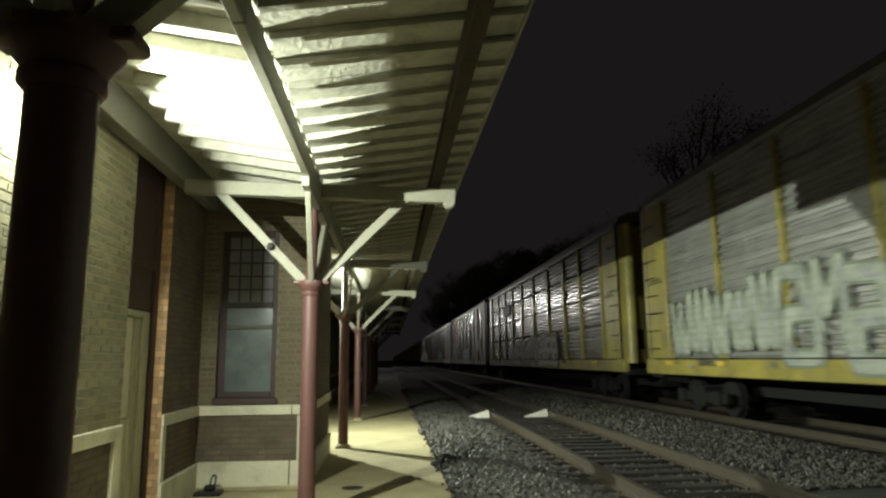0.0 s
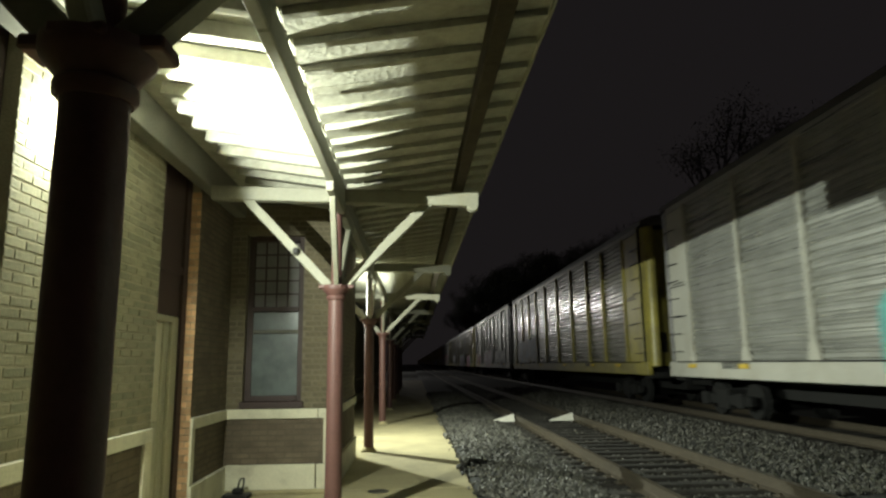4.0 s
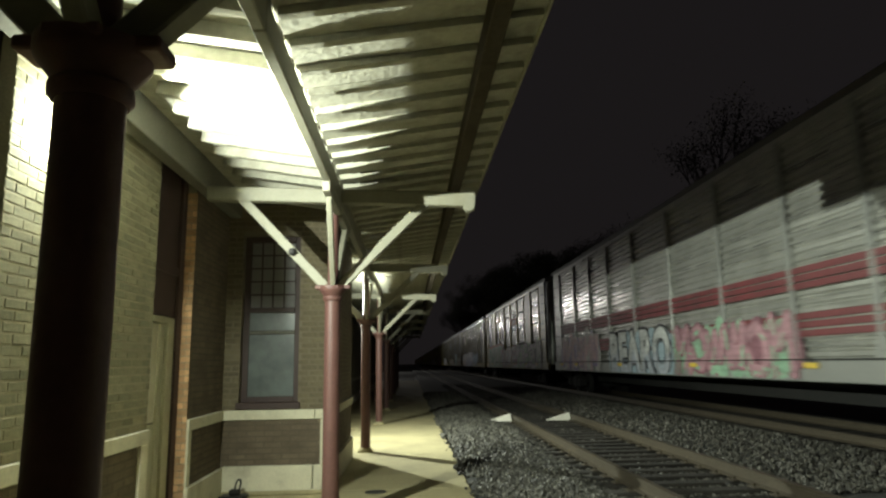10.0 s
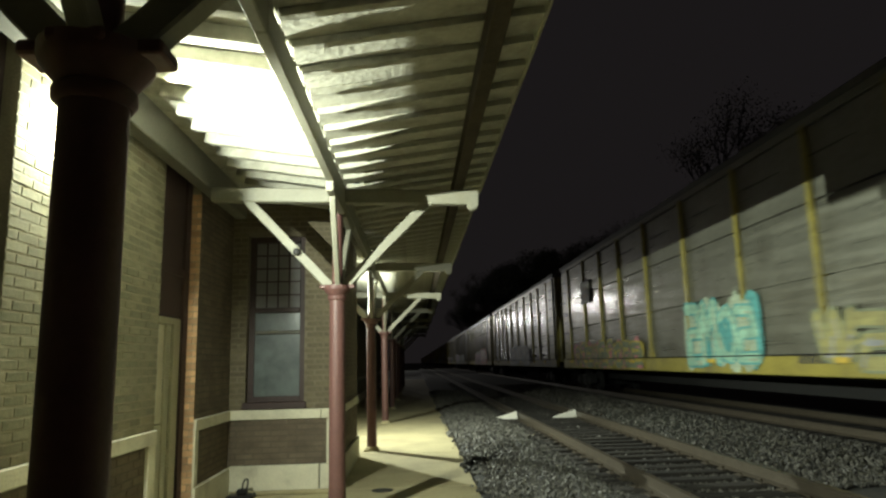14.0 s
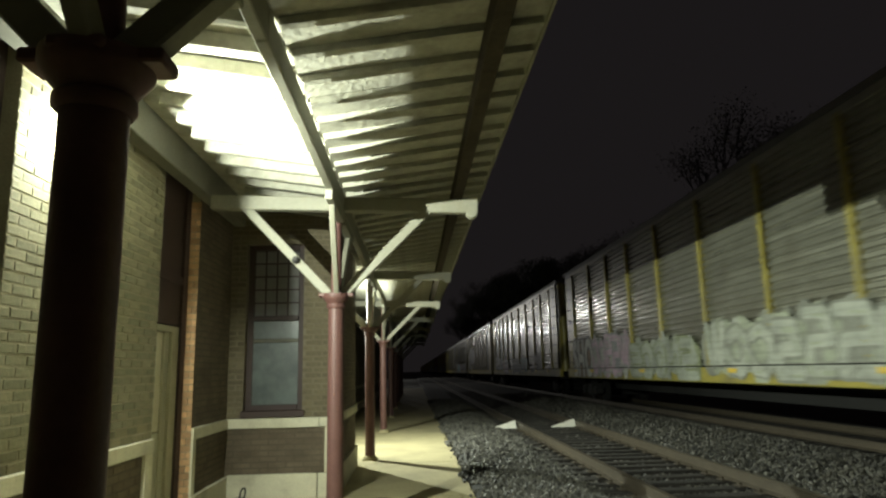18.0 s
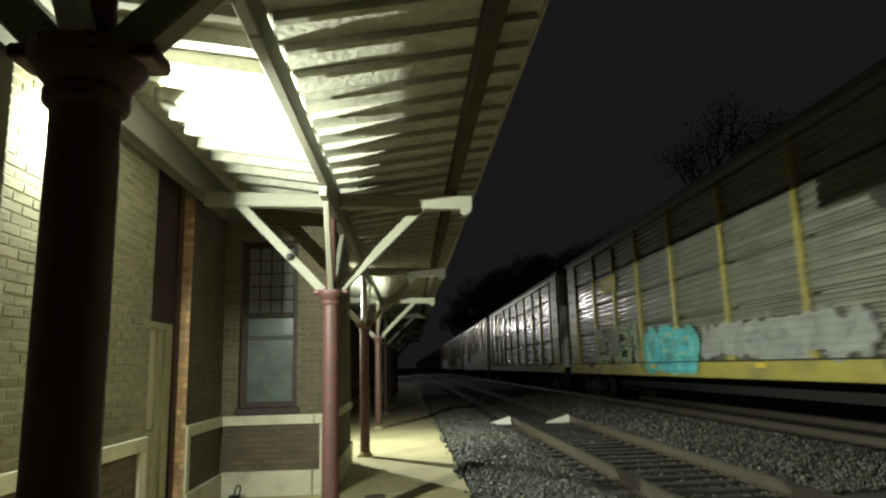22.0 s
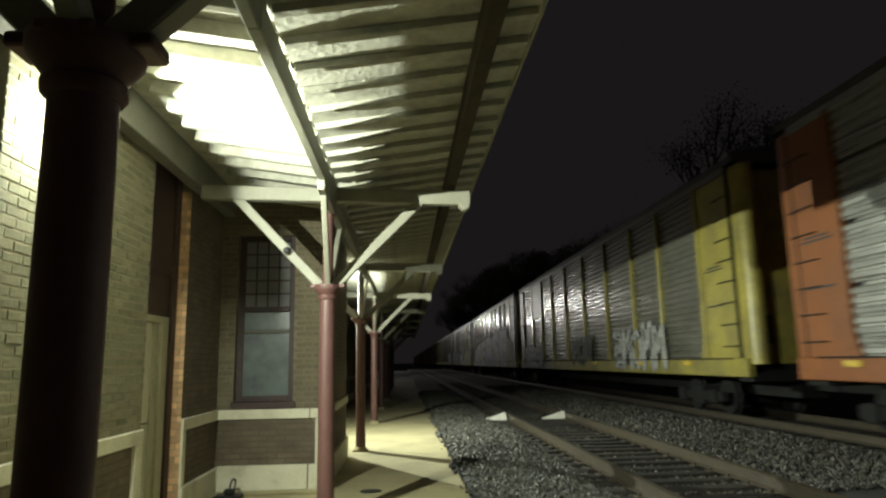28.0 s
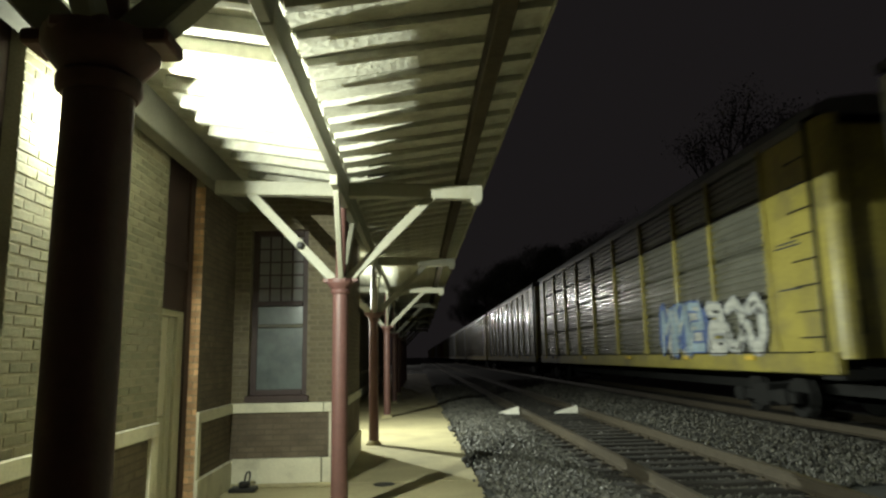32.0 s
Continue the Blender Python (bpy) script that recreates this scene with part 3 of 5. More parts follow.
gw, gh = (x1 - x0 - 0.15) / cols, (z1 - 0.07 - 2.215) / rows
for i in range(cols):
    for j in range(rows):
        a, b = x0 + 0.075 + i * gw, 2.215 + j * gh
        box("pane", PANE, win, a + 0.008, a + gw - 0.008, yf + 0.045, yf + 0.053, b + 0.008, b + gh - 0.008, 0)
for i in range(1, cols):
    a = x0 + 0.075 + i * gw
    box("muntin", MAROON, win, a - 0.009, a + 0.009, yf + 0.03, yf + 0.06, 2.215, z1 - 0.07, 0.002)
for j in range(1, rows):
    b = 2.215 + j * gh
    box("muntin", MAROON, win, x0 + 0.075, x1 - 0.075, yf + 0.028, yf + 0.062, b - 0.009, b + 0.009, 0.002)
box("interior_blind", MAROON, win, x0, x1, yf + 0.105, yf + 0.115, z0, z1, 0)

# ---- the canopy ----
POST_X, POST_Y0, POST_STEP, CAP_Z = -0.784, 1.582, 5.184, 2.171
POSTS = range(0, 9)
SLOPE = 0.145
VALLEY_X, RAFTER_Z = -0.72, 3.345


def roof_z(x):
    return RAFTER_Z + SLOPE * abs(x - VALLEY_X)


def canopy_frame(first):
    """One iron post with its capital, cross beam and four braces, at its own origin on the platform."""
    f = thing("canopy_frame", "red-painted iron canopy post with cream timber cross beam and braces", "canopy frame", "canopy frames along the platform")
    r = 0.083
    bm = bmesh.new()
    add_box(bm, -0.13, 0.13, -0.13, 0.13, 0, 0.03, 0.006)
    lathe(bm, [(0.115, 0.03), (0.115, 0.05), (0.09, 0.075)], 20)
    part("base_plate", bm, CONC, f)
    bm = bmesh.new()
    lathe(bm, [(r + 0.004, 0.05), (r, 0.4), (r - 0.002, CAP_Z - 0.02)], 24)
    smooth(part("post", bm, POSTRED, f, "faded red round iron post"))
    bm = bmesh.new()
    lathe(bm, [(r + 0.004, CAP_Z - 0.03), (r + 0.016, CAP_Z - 0.015), (r + 0.016, CAP_Z + 0.01), (r + 0.006, CAP_Z + 0.02), (r + 0.022, CAP_Z + 0.04), (r + 0.05, CAP_Z + 0.075), (r + 0.054, CAP_Z + 0.09), (r + 0.054, CAP_Z + 0.12)], 24)
    add_box(bm, -0.175, 0.18, -0.06, 0.06, CAP_Z + 0.09, CAP_Z + 0.13, 0.008)
    add_box(bm, -0.07, 0.07, -0.13, 0.13, CAP_Z + 0.092, CAP_Z + 0.128, 0.008)
    smooth(part("capital", bm, POSTRED, f, "flared cast capital"))
    bm = bmesh.new()
    lathe(bm, [(0.055, CAP_Z + 0.12), (0.05, 3.2)], 16)
    smooth(part("upper_post", bm, POSTRED, f))
    bm = bmesh.new()
    bar(bm, (-1.30, 0, 3.272), (1.485, 0, 3.195), 0.115, 0.148, 0.01)
    part("cross_beam", bm, CREAM, f, "cream-painted timber cross beam")
    bm = bmesh.new()
    for a, b in ((-1.02, -0.062), (0.062, 1.02)):
        add_box(bm, 0.010, 0.082, a, b, 3.03, 3.126, 0.008)
    part("bolster", bm, CREAM, f, "cream timber bolster under the valley beam")
    bm = bmesh.new()
    lathe(bm, [(0.05, -0.055), (0.062, -0.03), (0.062, 0.03), (0.05, 0.055)], 14)
    bmesh.ops.transform(bm, matrix=pose(1.42, 0, 3.125, 90, 0, 0), verts=bm.verts)
    part("beam_knob", bm, CREAM, f)
    for s in (-1, 1):
        bm = bmesh.new()
        bar(bm, (s * 0.075, 0, CAP_Z + 0.12), (s * 0.96, 0, 3.20 - s * 0.03), 0.085, 0.095, 0.008)
        part("brace", bm, CREAM, f)
        bm = bmesh.new()
        bar(bm, (0.012, s * 0.075, CAP_Z + 0.12), (0.045, s * 0.80, 3.05), 0.055, 0.09, 0.008)
        part("brace", bm, CREAM, f)
    bm = bmesh.new()
    lathe(bm, [(0.014, -0.10), (0.034, -0.09), (0.040, -0.065), (0.022, -0.05), (0.022, 0.06), (0.03, 0.065), (0.02, 0.075)], 12)
    bmesh.ops.transform(bm, matrix=pose(-0.41, 0, CAP_Z + 0.475, 90, 0, 0) @ pose(0, 0, 0, 180, 0, 0), verts=bm.verts)
    smooth(part("bolt", bm, IRON, f, "black iron bolt with a round head"))
    return f


fr = canopy_frame(0)
fr.location = (POST_X, POST_Y0 + POST_STEP, 0)
for k in POSTS:
    if k != 1:
        copy_thing(fr, pose(POST_X, POST_Y0 + k * POST_STEP, 0))

ROOF_Y0, ROOF_Y1 = -1.0, 45.0
beam = thing("canopy_beam", "long cream timber beam carrying the canopy valley", "beam", kind="structure")
for a, b in ((ROOF_Y0, 3.05), (3.06, 13.4), (13.41, 23.8), (23.81, 34.2), (34.21, ROOF_Y1)):
    box("beam_length", CREAM, beam, VALLEY_X - 0.052, VALLEY_X + 0.020, a, b, 3.128, 3.312, 0.008)
box("purlin", SHADEWOOD, beam, 0.45, 0.556, ROOF_Y0, ROOF_Y1, 3.342, roof_z(0.45) - 0.004, 0.006)
box("wall_plate", PLATE, beam, WALL_X + 0.03, -2.10, ROOF_Y0, BAY_Y0 - 0.04, 3.34, 3.70, 0.008)
box("wall_plate", PLATE, beam, WALL_X + 0.03, -2.10, BAY_Y1 + 0.02, ROOF_Y1, 3.34, 3.70, 0.008)

roof = thing("canopy_roof", "butterfly canopy roof of cream painted rafters and boards", "canopy roof", kind="structure")
EAVE_X, LEFT_X = 0.845, -2.12
RAF = 0.356
RAF_W, RAF_D, RAF_L = 0.066, 0.050, 0.098
bm = bmesh.new()
x0, x1 = VALLEY_X + 0.02, EAVE_X - 0.02
bar(bm, (x0, 0, roof_z(x0) + RAF_D / 2), (x1, 0, roof_z(x1) + RAF_D / 2), RAF_W, RAF_D, 0.004)
raf_r = bpy.data.meshes.new("rafter")
bm.to_mesh(raf_r)
bm.free()
bm = bmesh.new()
x0, x1 = VALLEY_X - 0.02, -1.87
bar(bm, (x0, 0, roof_z(x0) + RAF_L / 2), (x1, 0, roof_z(x1) + RAF_L / 2), RAF_W, RAF_L, 0.004)
raf_l = bpy.data.meshes.new("rafter")
bm.to_mesh(raf_l)
bm.free()
y = 4.04 - 40 * RAF
while y < ROOF_Y1:
    if y > -1:
        for mesh in (raf_r, raf_l):
            o = finish("rafter", mesh, DECK, roof)
            o.location = (0, y, 0)
    y += RAF


def deck(name, xa, xb, depth):
    bm = bmesh.new()
    za, zb = roof_z(xa) + depth + 0.002, roof_z(xb) + depth + 0.002
    n = 60
    for i in range(n):
        a = ROOF_Y0 + (ROOF_Y1 - ROOF_Y0) * i / n
        b = ROOF_Y0 + (ROOF_Y1 - ROOF_Y0) * (i + 1) / n
        vs = [bm.verts.new(p) for p in ((xa, a, za), (xb, a, zb), (xb, b, zb), (xa, b, za), (xa, a, za + 0.04), (xb, a, zb + 0.04), (xb, b, zb + 0.04), (xa, b, za + 0.04))]
        for f in ((0, 1, 2, 3), (7, 6, 5, 4), (1, 5, 6, 2), (0, 3, 7, 4)):
            bm.faces.new([vs[k] for k in f])
    return part(name, bm, DECK, roof)


deck("decking", VALLEY_X, EAVE_X, RAF_D)
deck("decking", LEFT_X - 0.3, VALLEY_X, RAF_L)
box("valley_board", CREAM, roof, VALLEY_X - 0.004, VALLEY_X + 0.004, ROOF_Y0, ROOF_Y1, roof_z(VALLEY_X) + RAF_D + 0.003, roof_z(VALLEY_X) + RAF_L + 0.04, 0.001)
box("eave_strip", CREAM, roof, EAVE_X, EAVE_X + 0.02, ROOF_Y0, ROOF_Y1, roof_z(EAVE_X) + 0.03, roof_z(EAVE_X) + 0.105, 0.003, "thin pale eave strip")

# ---- small things on the platform ----
hydrant = thing("yard_spigot", "black iron water spigot with a loop handle at the bay wall", "spigot", place=(-2.02, 8.03, 0))
box("valve_box", IRON, hydrant, -0.16, 0.14, -0.10, 0.10, 0, 0.05, 0.01)
box("valve_body", IRON, hydrant, -0.06, 0.06, -0.05, 0.05, 0.05, 0.11, 0.015)
bm = bmesh.new()
pts = [(0.0, 0.10), (0.01, 0.17), (0.03, 0.215), (0.06, 0.215), (0.065, 0.17), (0.05, 0.10)]
for p, q in zip(pts, pts[1:]):
    bar(bm, (p[0], 0, p[1]), (q[0], 0, q[1]), 0.018, 0.018, 0.003, up=(0, 1, 0))
part("loop_handle", bm, IRON, hydrant)
bm = bmesh.new()
lathe(bm, [(0.13, 0.0), (0.13, 0.004), (0.125, 0.006)], 24)
cover = tagged(part("utility_cover", bm, IRON), "small round iron cover set in the platform", "utility cover")
cover.location = (-0.42, 8.25, 0.0)

# ---- the lamps ----
HOUSING = mat("lamp_housing", (0.10, 0.09, 0.07), 0.5, metal=0.4)
GLOW = bpy.data.materials.new("lamp_glass")
GLOW.use_nodes = True
GLOW.node_tree.nodes["Principled BSDF"].inputs["Emission Color"].default_value = (*WARM, 1)
GLOW.node_tree.nodes["Principled BSDF"].inputs["Emission Strength"].default_value = 12


def wall_lamp(place, visor):
    t = thing("wall_lamp", "small lit wall lamp on the brick station wall", "lamp", "platform lamps", place=place)
    w = WALL_X + 0.012 - place[0]
    box("back_plate", HOUSING, t, w, w + 0.02, -0.05, 0.10, -0.10, 0.12, 0.006)
    box("housing", HOUSING, t, w + 0.02, -0.022, -0.048, 0.08, -0.08, 0.08, 0.012)
    # Hood added out of sight to cut the light towards the ceiling.
    box("hood", HOUSING, t, w + 0.02, 0.075, -0.06, 0.13, 0.088, 0.098, 0.003)
    bm = bmesh.new()
    lathe(bm, [(0.055, 0), (0.06, 0.008), (0.05, 0.016)], 18)
    bmesh.ops.transform(bm, matrix=pose(-0.020, 0, 0, 0, 90, 0), verts=bm.verts)
    part("lens", bm, GLOW, t, "glowing lamp glass")
    if visor:
        # Unseen plates, added to shade the near platform and the upper bay.
        box("visor", HOUSING, t, 0.0, 0.085, -0.060, -0.052, -0.075, 0.080, 0.002, "unseen side plate added to keep light off the near platform")
        box("cheek", HOUSING, t, w + 0.02, 0.016, 0.10, 0.108, -0.026, 0.087, 0.002, "unseen plate added to keep light off the upper bay")


wall_lamp(LAMP_A, True)
wall_lamp(LAMP_B, False)


def street_lamp(x, y, z):
    t = thing("street_lamp", "tall lit street lamp on a grey pole", "street lamp", "street lamps", place=(x, y, -0.22))
    h = z + 0.22
    bm = bmesh.new()
    lathe(bm, [(0.12, 0), (0.1, 1), (0.06, h + 0.5)], 12, (-1.4, 0))
    part("pole", bm, HOUSING, t)
    bm = bmesh.new()
    bar(bm, (-1.4, 0, h + 0.45), (0.15, 0, h + 0.4), 0.07, 0.07, 0.01)
    part("arm", bm, HOUSING, t)
    box("lamp_head", HOUSING, t, -0.35, 0.35, -0.16, 0.16, h + 0.27, h + 0.38, 0.02)


street_lamp(-8.4, 90, 9.3)
street_lamp(-9.0, 150, 10.4)

# ---- the freight train ----
PITCH, SIDE_X, BODY_W = 28.4, 7.0, 3.1
CAR_A, CAR_B, BULGE = 0.58, PITCH - 1.85, 0.57


def gap_y(k, t):
    """Where the coupling behind car k is at t seconds."""
    return 19.13 + PITCH * k - 21.186 * t - 0.01185 * t * t


SILL0, SILL1, TOP = 1.08, 1.46, 5.62
BAYS = [2.1, 4.6, 6.8, 9.5, 12.4, 15.3, 17.95, 20.3, 22.7, 25.4]
POST_W = 0.14
MESH = {}


def ribbed(w, h, seams, step=0.155, depth=0.040):
    """A panel with horizontal ribs, one skin; seams: dark open joints a metre apart."""
    bm = bmesh.new()
    z, prof, nxt = 0.0, [], 1.08
    while z < h - step * 0.5:
        prof += [(depth, z), (depth, z + step * 0.18), (0, z + step * 0.36), (0, z + step * 0.82)]
        z += step
        if seams and z > nxt:
            prof += [(depth, z), (0.19, z + 0.004), (0.19, z + 0.071), (depth, z + 0.075)]
            z += 0.075
            nxt += 1.0
    prof.append((depth, h))
    last = None
    for x, zz in prof:
        pair = (bm.verts.new((x, 0, zz)), bm.verts.new((x, w, zz)))
        if last:
            bm.faces.new((last[0], pair[0], pair[1], last[1]))
        last = pair
    return bm


def smooth_panel(w, h):
    """A flat panel, one skin, folded back into three narrow dark joints."""
    bm = bmesh.new()
    prof, n = [(0.05, 0.0), (0.0, 0.01)], 3
    for i in range(n):
        b = h * (i + 1) / n
        prof += [(0.0, b - 0.02)]
        if i < n - 1:
            prof += [(0.12, b - 0.018), (0.12, b + 0.018), (0.0, b + 0.02)]
    prof.append((0.05, h))
    last = None
    for x, zz in prof:
        pair = (bm.verts.new((x, 0, zz)), bm.verts.new((x, w, zz)))
        if last:
            bm.faces.new((last[0], pair[0], pair[1], last[1]))
        last = pair
    return bm


def car_mesh(key, build):
    if key not in MESH:
        mesh = bpy.data.meshes.new(key[0])
        bm = build()
        bm.to_mesh(mesh)
        bm.free()
        MESH[key] = mesh
    return MESH[key]


def put(name, key, build, material, parent, at=(0, 0, 0), label=""):
    """A part that shares its mesh with alike parts of other cars, with its own paint."""
    mesh = car_mesh((*key, material.name), build)
    if not mesh.materials:
        mesh.materials.append(material)
    ob = new(name, mesh)
    ob.parent = parent
    ob.location = at
    if label:
        tagged(ob, label)
    return ob


def one_box(*a, bevel=0.0):
    def build():
        bm = bmesh.new()
        add_box(bm, *a, bevel)
        return bm
    return build


def riveted_post(h):
    """A pressed post with a row of bolt heads down each edge."""
    bm = bmesh.new()
    add_box(bm, -0.035, 0.09, -POST_W / 2, POST_W / 2, 0, h, 0.012)
    for i in range(18):
        z = 0.15 + i * (h - 0.3) / 17
        for y in (-0.042, 0.042):
            add_box(bm, -0.044, -0.034, y - 0.014, y + 0.014, z - 0.02, z + 0.02)
    for s in (-1, 1):
        a, b = s * (POST_W / 2 - 0.01), s * (POST_W / 2 + 0.15)
        vs = [bm.verts.new(p) for p in ((-0.028, a, 0), (-0.028, b, 0), (-0.028, a, 0.50), (0.03, a, 0), (0.03, b, 0), (0.03, a, 0.50))]
        for f in ((0, 1, 2), (3, 5, 4), (0, 3, 4, 1), (1, 4, 5, 2), (2, 5, 3, 0)):
            bm.faces.new([vs[k] for k in f])
    bmesh.ops.recalc_face_normals(bm, faces=bm.faces)
    return bm


def grab_iron():
    """A black bent bar standing off the end panel."""
    bm = bmesh.new()
    add_box(bm, -0.075, -0.055, 0, 0.62, 0, 0.022)
    for y in (0, 0.60):
        add_box(bm, -0.057, 0.012, y, y + 0.02, 0, 0.022)
    return bm


def truck():
    bm = bmesh.new()
    add_box(bm, -1.15, -0.95, -1.25, 1.25, -0.12, 0.12, 0.03)
    add_box(bm, 0.95, 1.15, -1.25, 1.25, -0.12, 0.12, 0.03)
    add_box(bm, -1.18, 1.18, -0.3, 0.3, -0.22, 0.25, 0.03)
    for s in (-0.88, 0.88):
        add_box(bm, -1.22, -1.1, s - 0.17, s + 0.17, -0.16, 0.16, 0.03)
    return bm


def wheel():
    bm = bmesh.new()
    lathe(bm, [(0.40, -0.07), (0.42, -0.05), (0.42, 0.05), (0.46, 0.055), (0.46, 0.075), (0.3, 0.08)], 20)
    bmesh.ops.transform(bm, matrix=pose(0, 0, 0, 0, 90, 0), verts=bm.verts)
    return bm


def end_doors(side):
    """Half of the end: a rounded corner past the side panels and a folding door set back behind it. side: -1 the near half, 1 the far half."""
    def build():
        bm = bmesh.new()
        plan = [(0.06, 0.0), (0.06, -0.30), (0.075, -0.41), (0.12, -0.50), (0.20, -0.555), (0.30, -BULGE), (0.34, -0.55), (0.36, -0.04), (0.80, -0.04), (0.81, -0.02), (0.85, -0.02), (0.86, -0.04), (BODY_W / 2 - 0.03, -0.04), (BODY_W / 2 - 0.02, 0.0)]
        last = None
        for x, y in plan:
            x = x if side < 0 else BODY_W - x
            pair = (bm.verts.new((x, y, SILL1 - 0.12)), bm.verts.new((x, y, TOP - 0.05)))
            if last:
                bm.faces.new((last[0], pair[0], pair[1], last[1]))
            last = pair
        bmesh.ops.recalc_face_normals(bm, faces=bm.faces)
        for f in bm.faces:
            f.smooth = True
        for e in bm.edges:
            if len(e.link_faces) == 2 and e.calc_face_angle() > 0.7:
                e.smooth = False
        return bm
    return build


def roof_mesh():
    bm = bmesh.new()
    prof = [(-0.01, TOP), (-0.01, TOP + 0.14), (0.35, TOP + 0.30), (1.0, TOP + 0.38), (BODY_W - 1.0, TOP + 0.38), (BODY_W - 0.35, TOP + 0.30), (BODY_W + 0.01, TOP + 0.14), (BODY_W + 0.01, TOP)]
    n = 24
    rows = []
    for i in range(n + 1):
        y = CAR_A - 0.4 + (CAR_B - CAR_A + 0.8) * i / n
        rows.append([bm.verts.new((x, y, z)) for x, z in prof])
    for i in range(n):
        for j in range(len(prof) - 1):
            bm.faces.new((rows[i][j], rows[i + 1][j], rows[i + 1][j + 1], rows[i][j + 1]))
    bm.faces.new(rows[0])
    bm.faces.new(rows[-1][::-1])
    return bm


LETTERS = {}


def text_mesh(body, heavy):
    """Letters of the built-in font, scaled to a unit box: outline as faces."""
    key = (body, heavy)
    if key in LETTERS:
        return LETTERS[key]
    c = bpy.data.curves.new("letters", "FONT")
    c.body, c.offset, c.resolution_u = body, heavy, 4
    c.space_character = 1.12
    o = bpy.data.objects.new("letters", c)
    scene.collection.objects.link(o)
    me = bpy.data.meshes.new_from_object(o.evaluated_get(bpy.context.evaluated_depsgraph_get()))
    vs = [v.co.copy() for v in me.vertices]
    fs = [tuple(p.vertices) for p in me.polygons]
    bpy.data.objects.remove(o)
    bpy.data.curves.remove(c)
    if heavy == 0.0:
        box4 = (min(v.x for v in vs), max(v.x for v in vs), min(v.y for v in vs), max(v.y for v in vs))
    else:
        box4 = text_mesh(body, 0.0)[2]
    x0, x1, y0, y1 = box4
    LETTERS[key] = ([((v.x - x0) / (x1 - x0), (v.y - y0) / (y1 - y0)) for v in vs], fs, box4)
    bpy.data.meshes.remove(me)
    return LETTERS[key]


def blob(cx, cz, rx, rz, n, wob, rng):
    a0 = rng.uniform(0, 6)
    return [(cx + rx * math.cos(k * math.tau / n) * (1 + wob * math.sin(3 * k * math.tau / n + a0)), cz + rz * math.sin(k * math.tau / n) * (1 + wob * math.sin(2 * k * math.tau / n + a0))) for k in range(n)]


def stroke(a, b, w, n=5):
    """A thick rounded stroke from a to b, as an outline."""
    dx, dz = b[0] - a[0], b[1] - a[1]
    t = math.atan2(dz, dx)
    pts = [(b[0] + w * math.cos(t + s), b[1] + w * math.sin(t + s)) for s in [-math.pi / 2 + math.pi * i / n for i in range(n + 1)]]
    pts += [(a[0] + w * math.cos(t + s), a[1] + w * math.sin(t + s)) for s in [math.pi / 2 + math.pi * i / n for i in range(n + 1)]]
    return pts


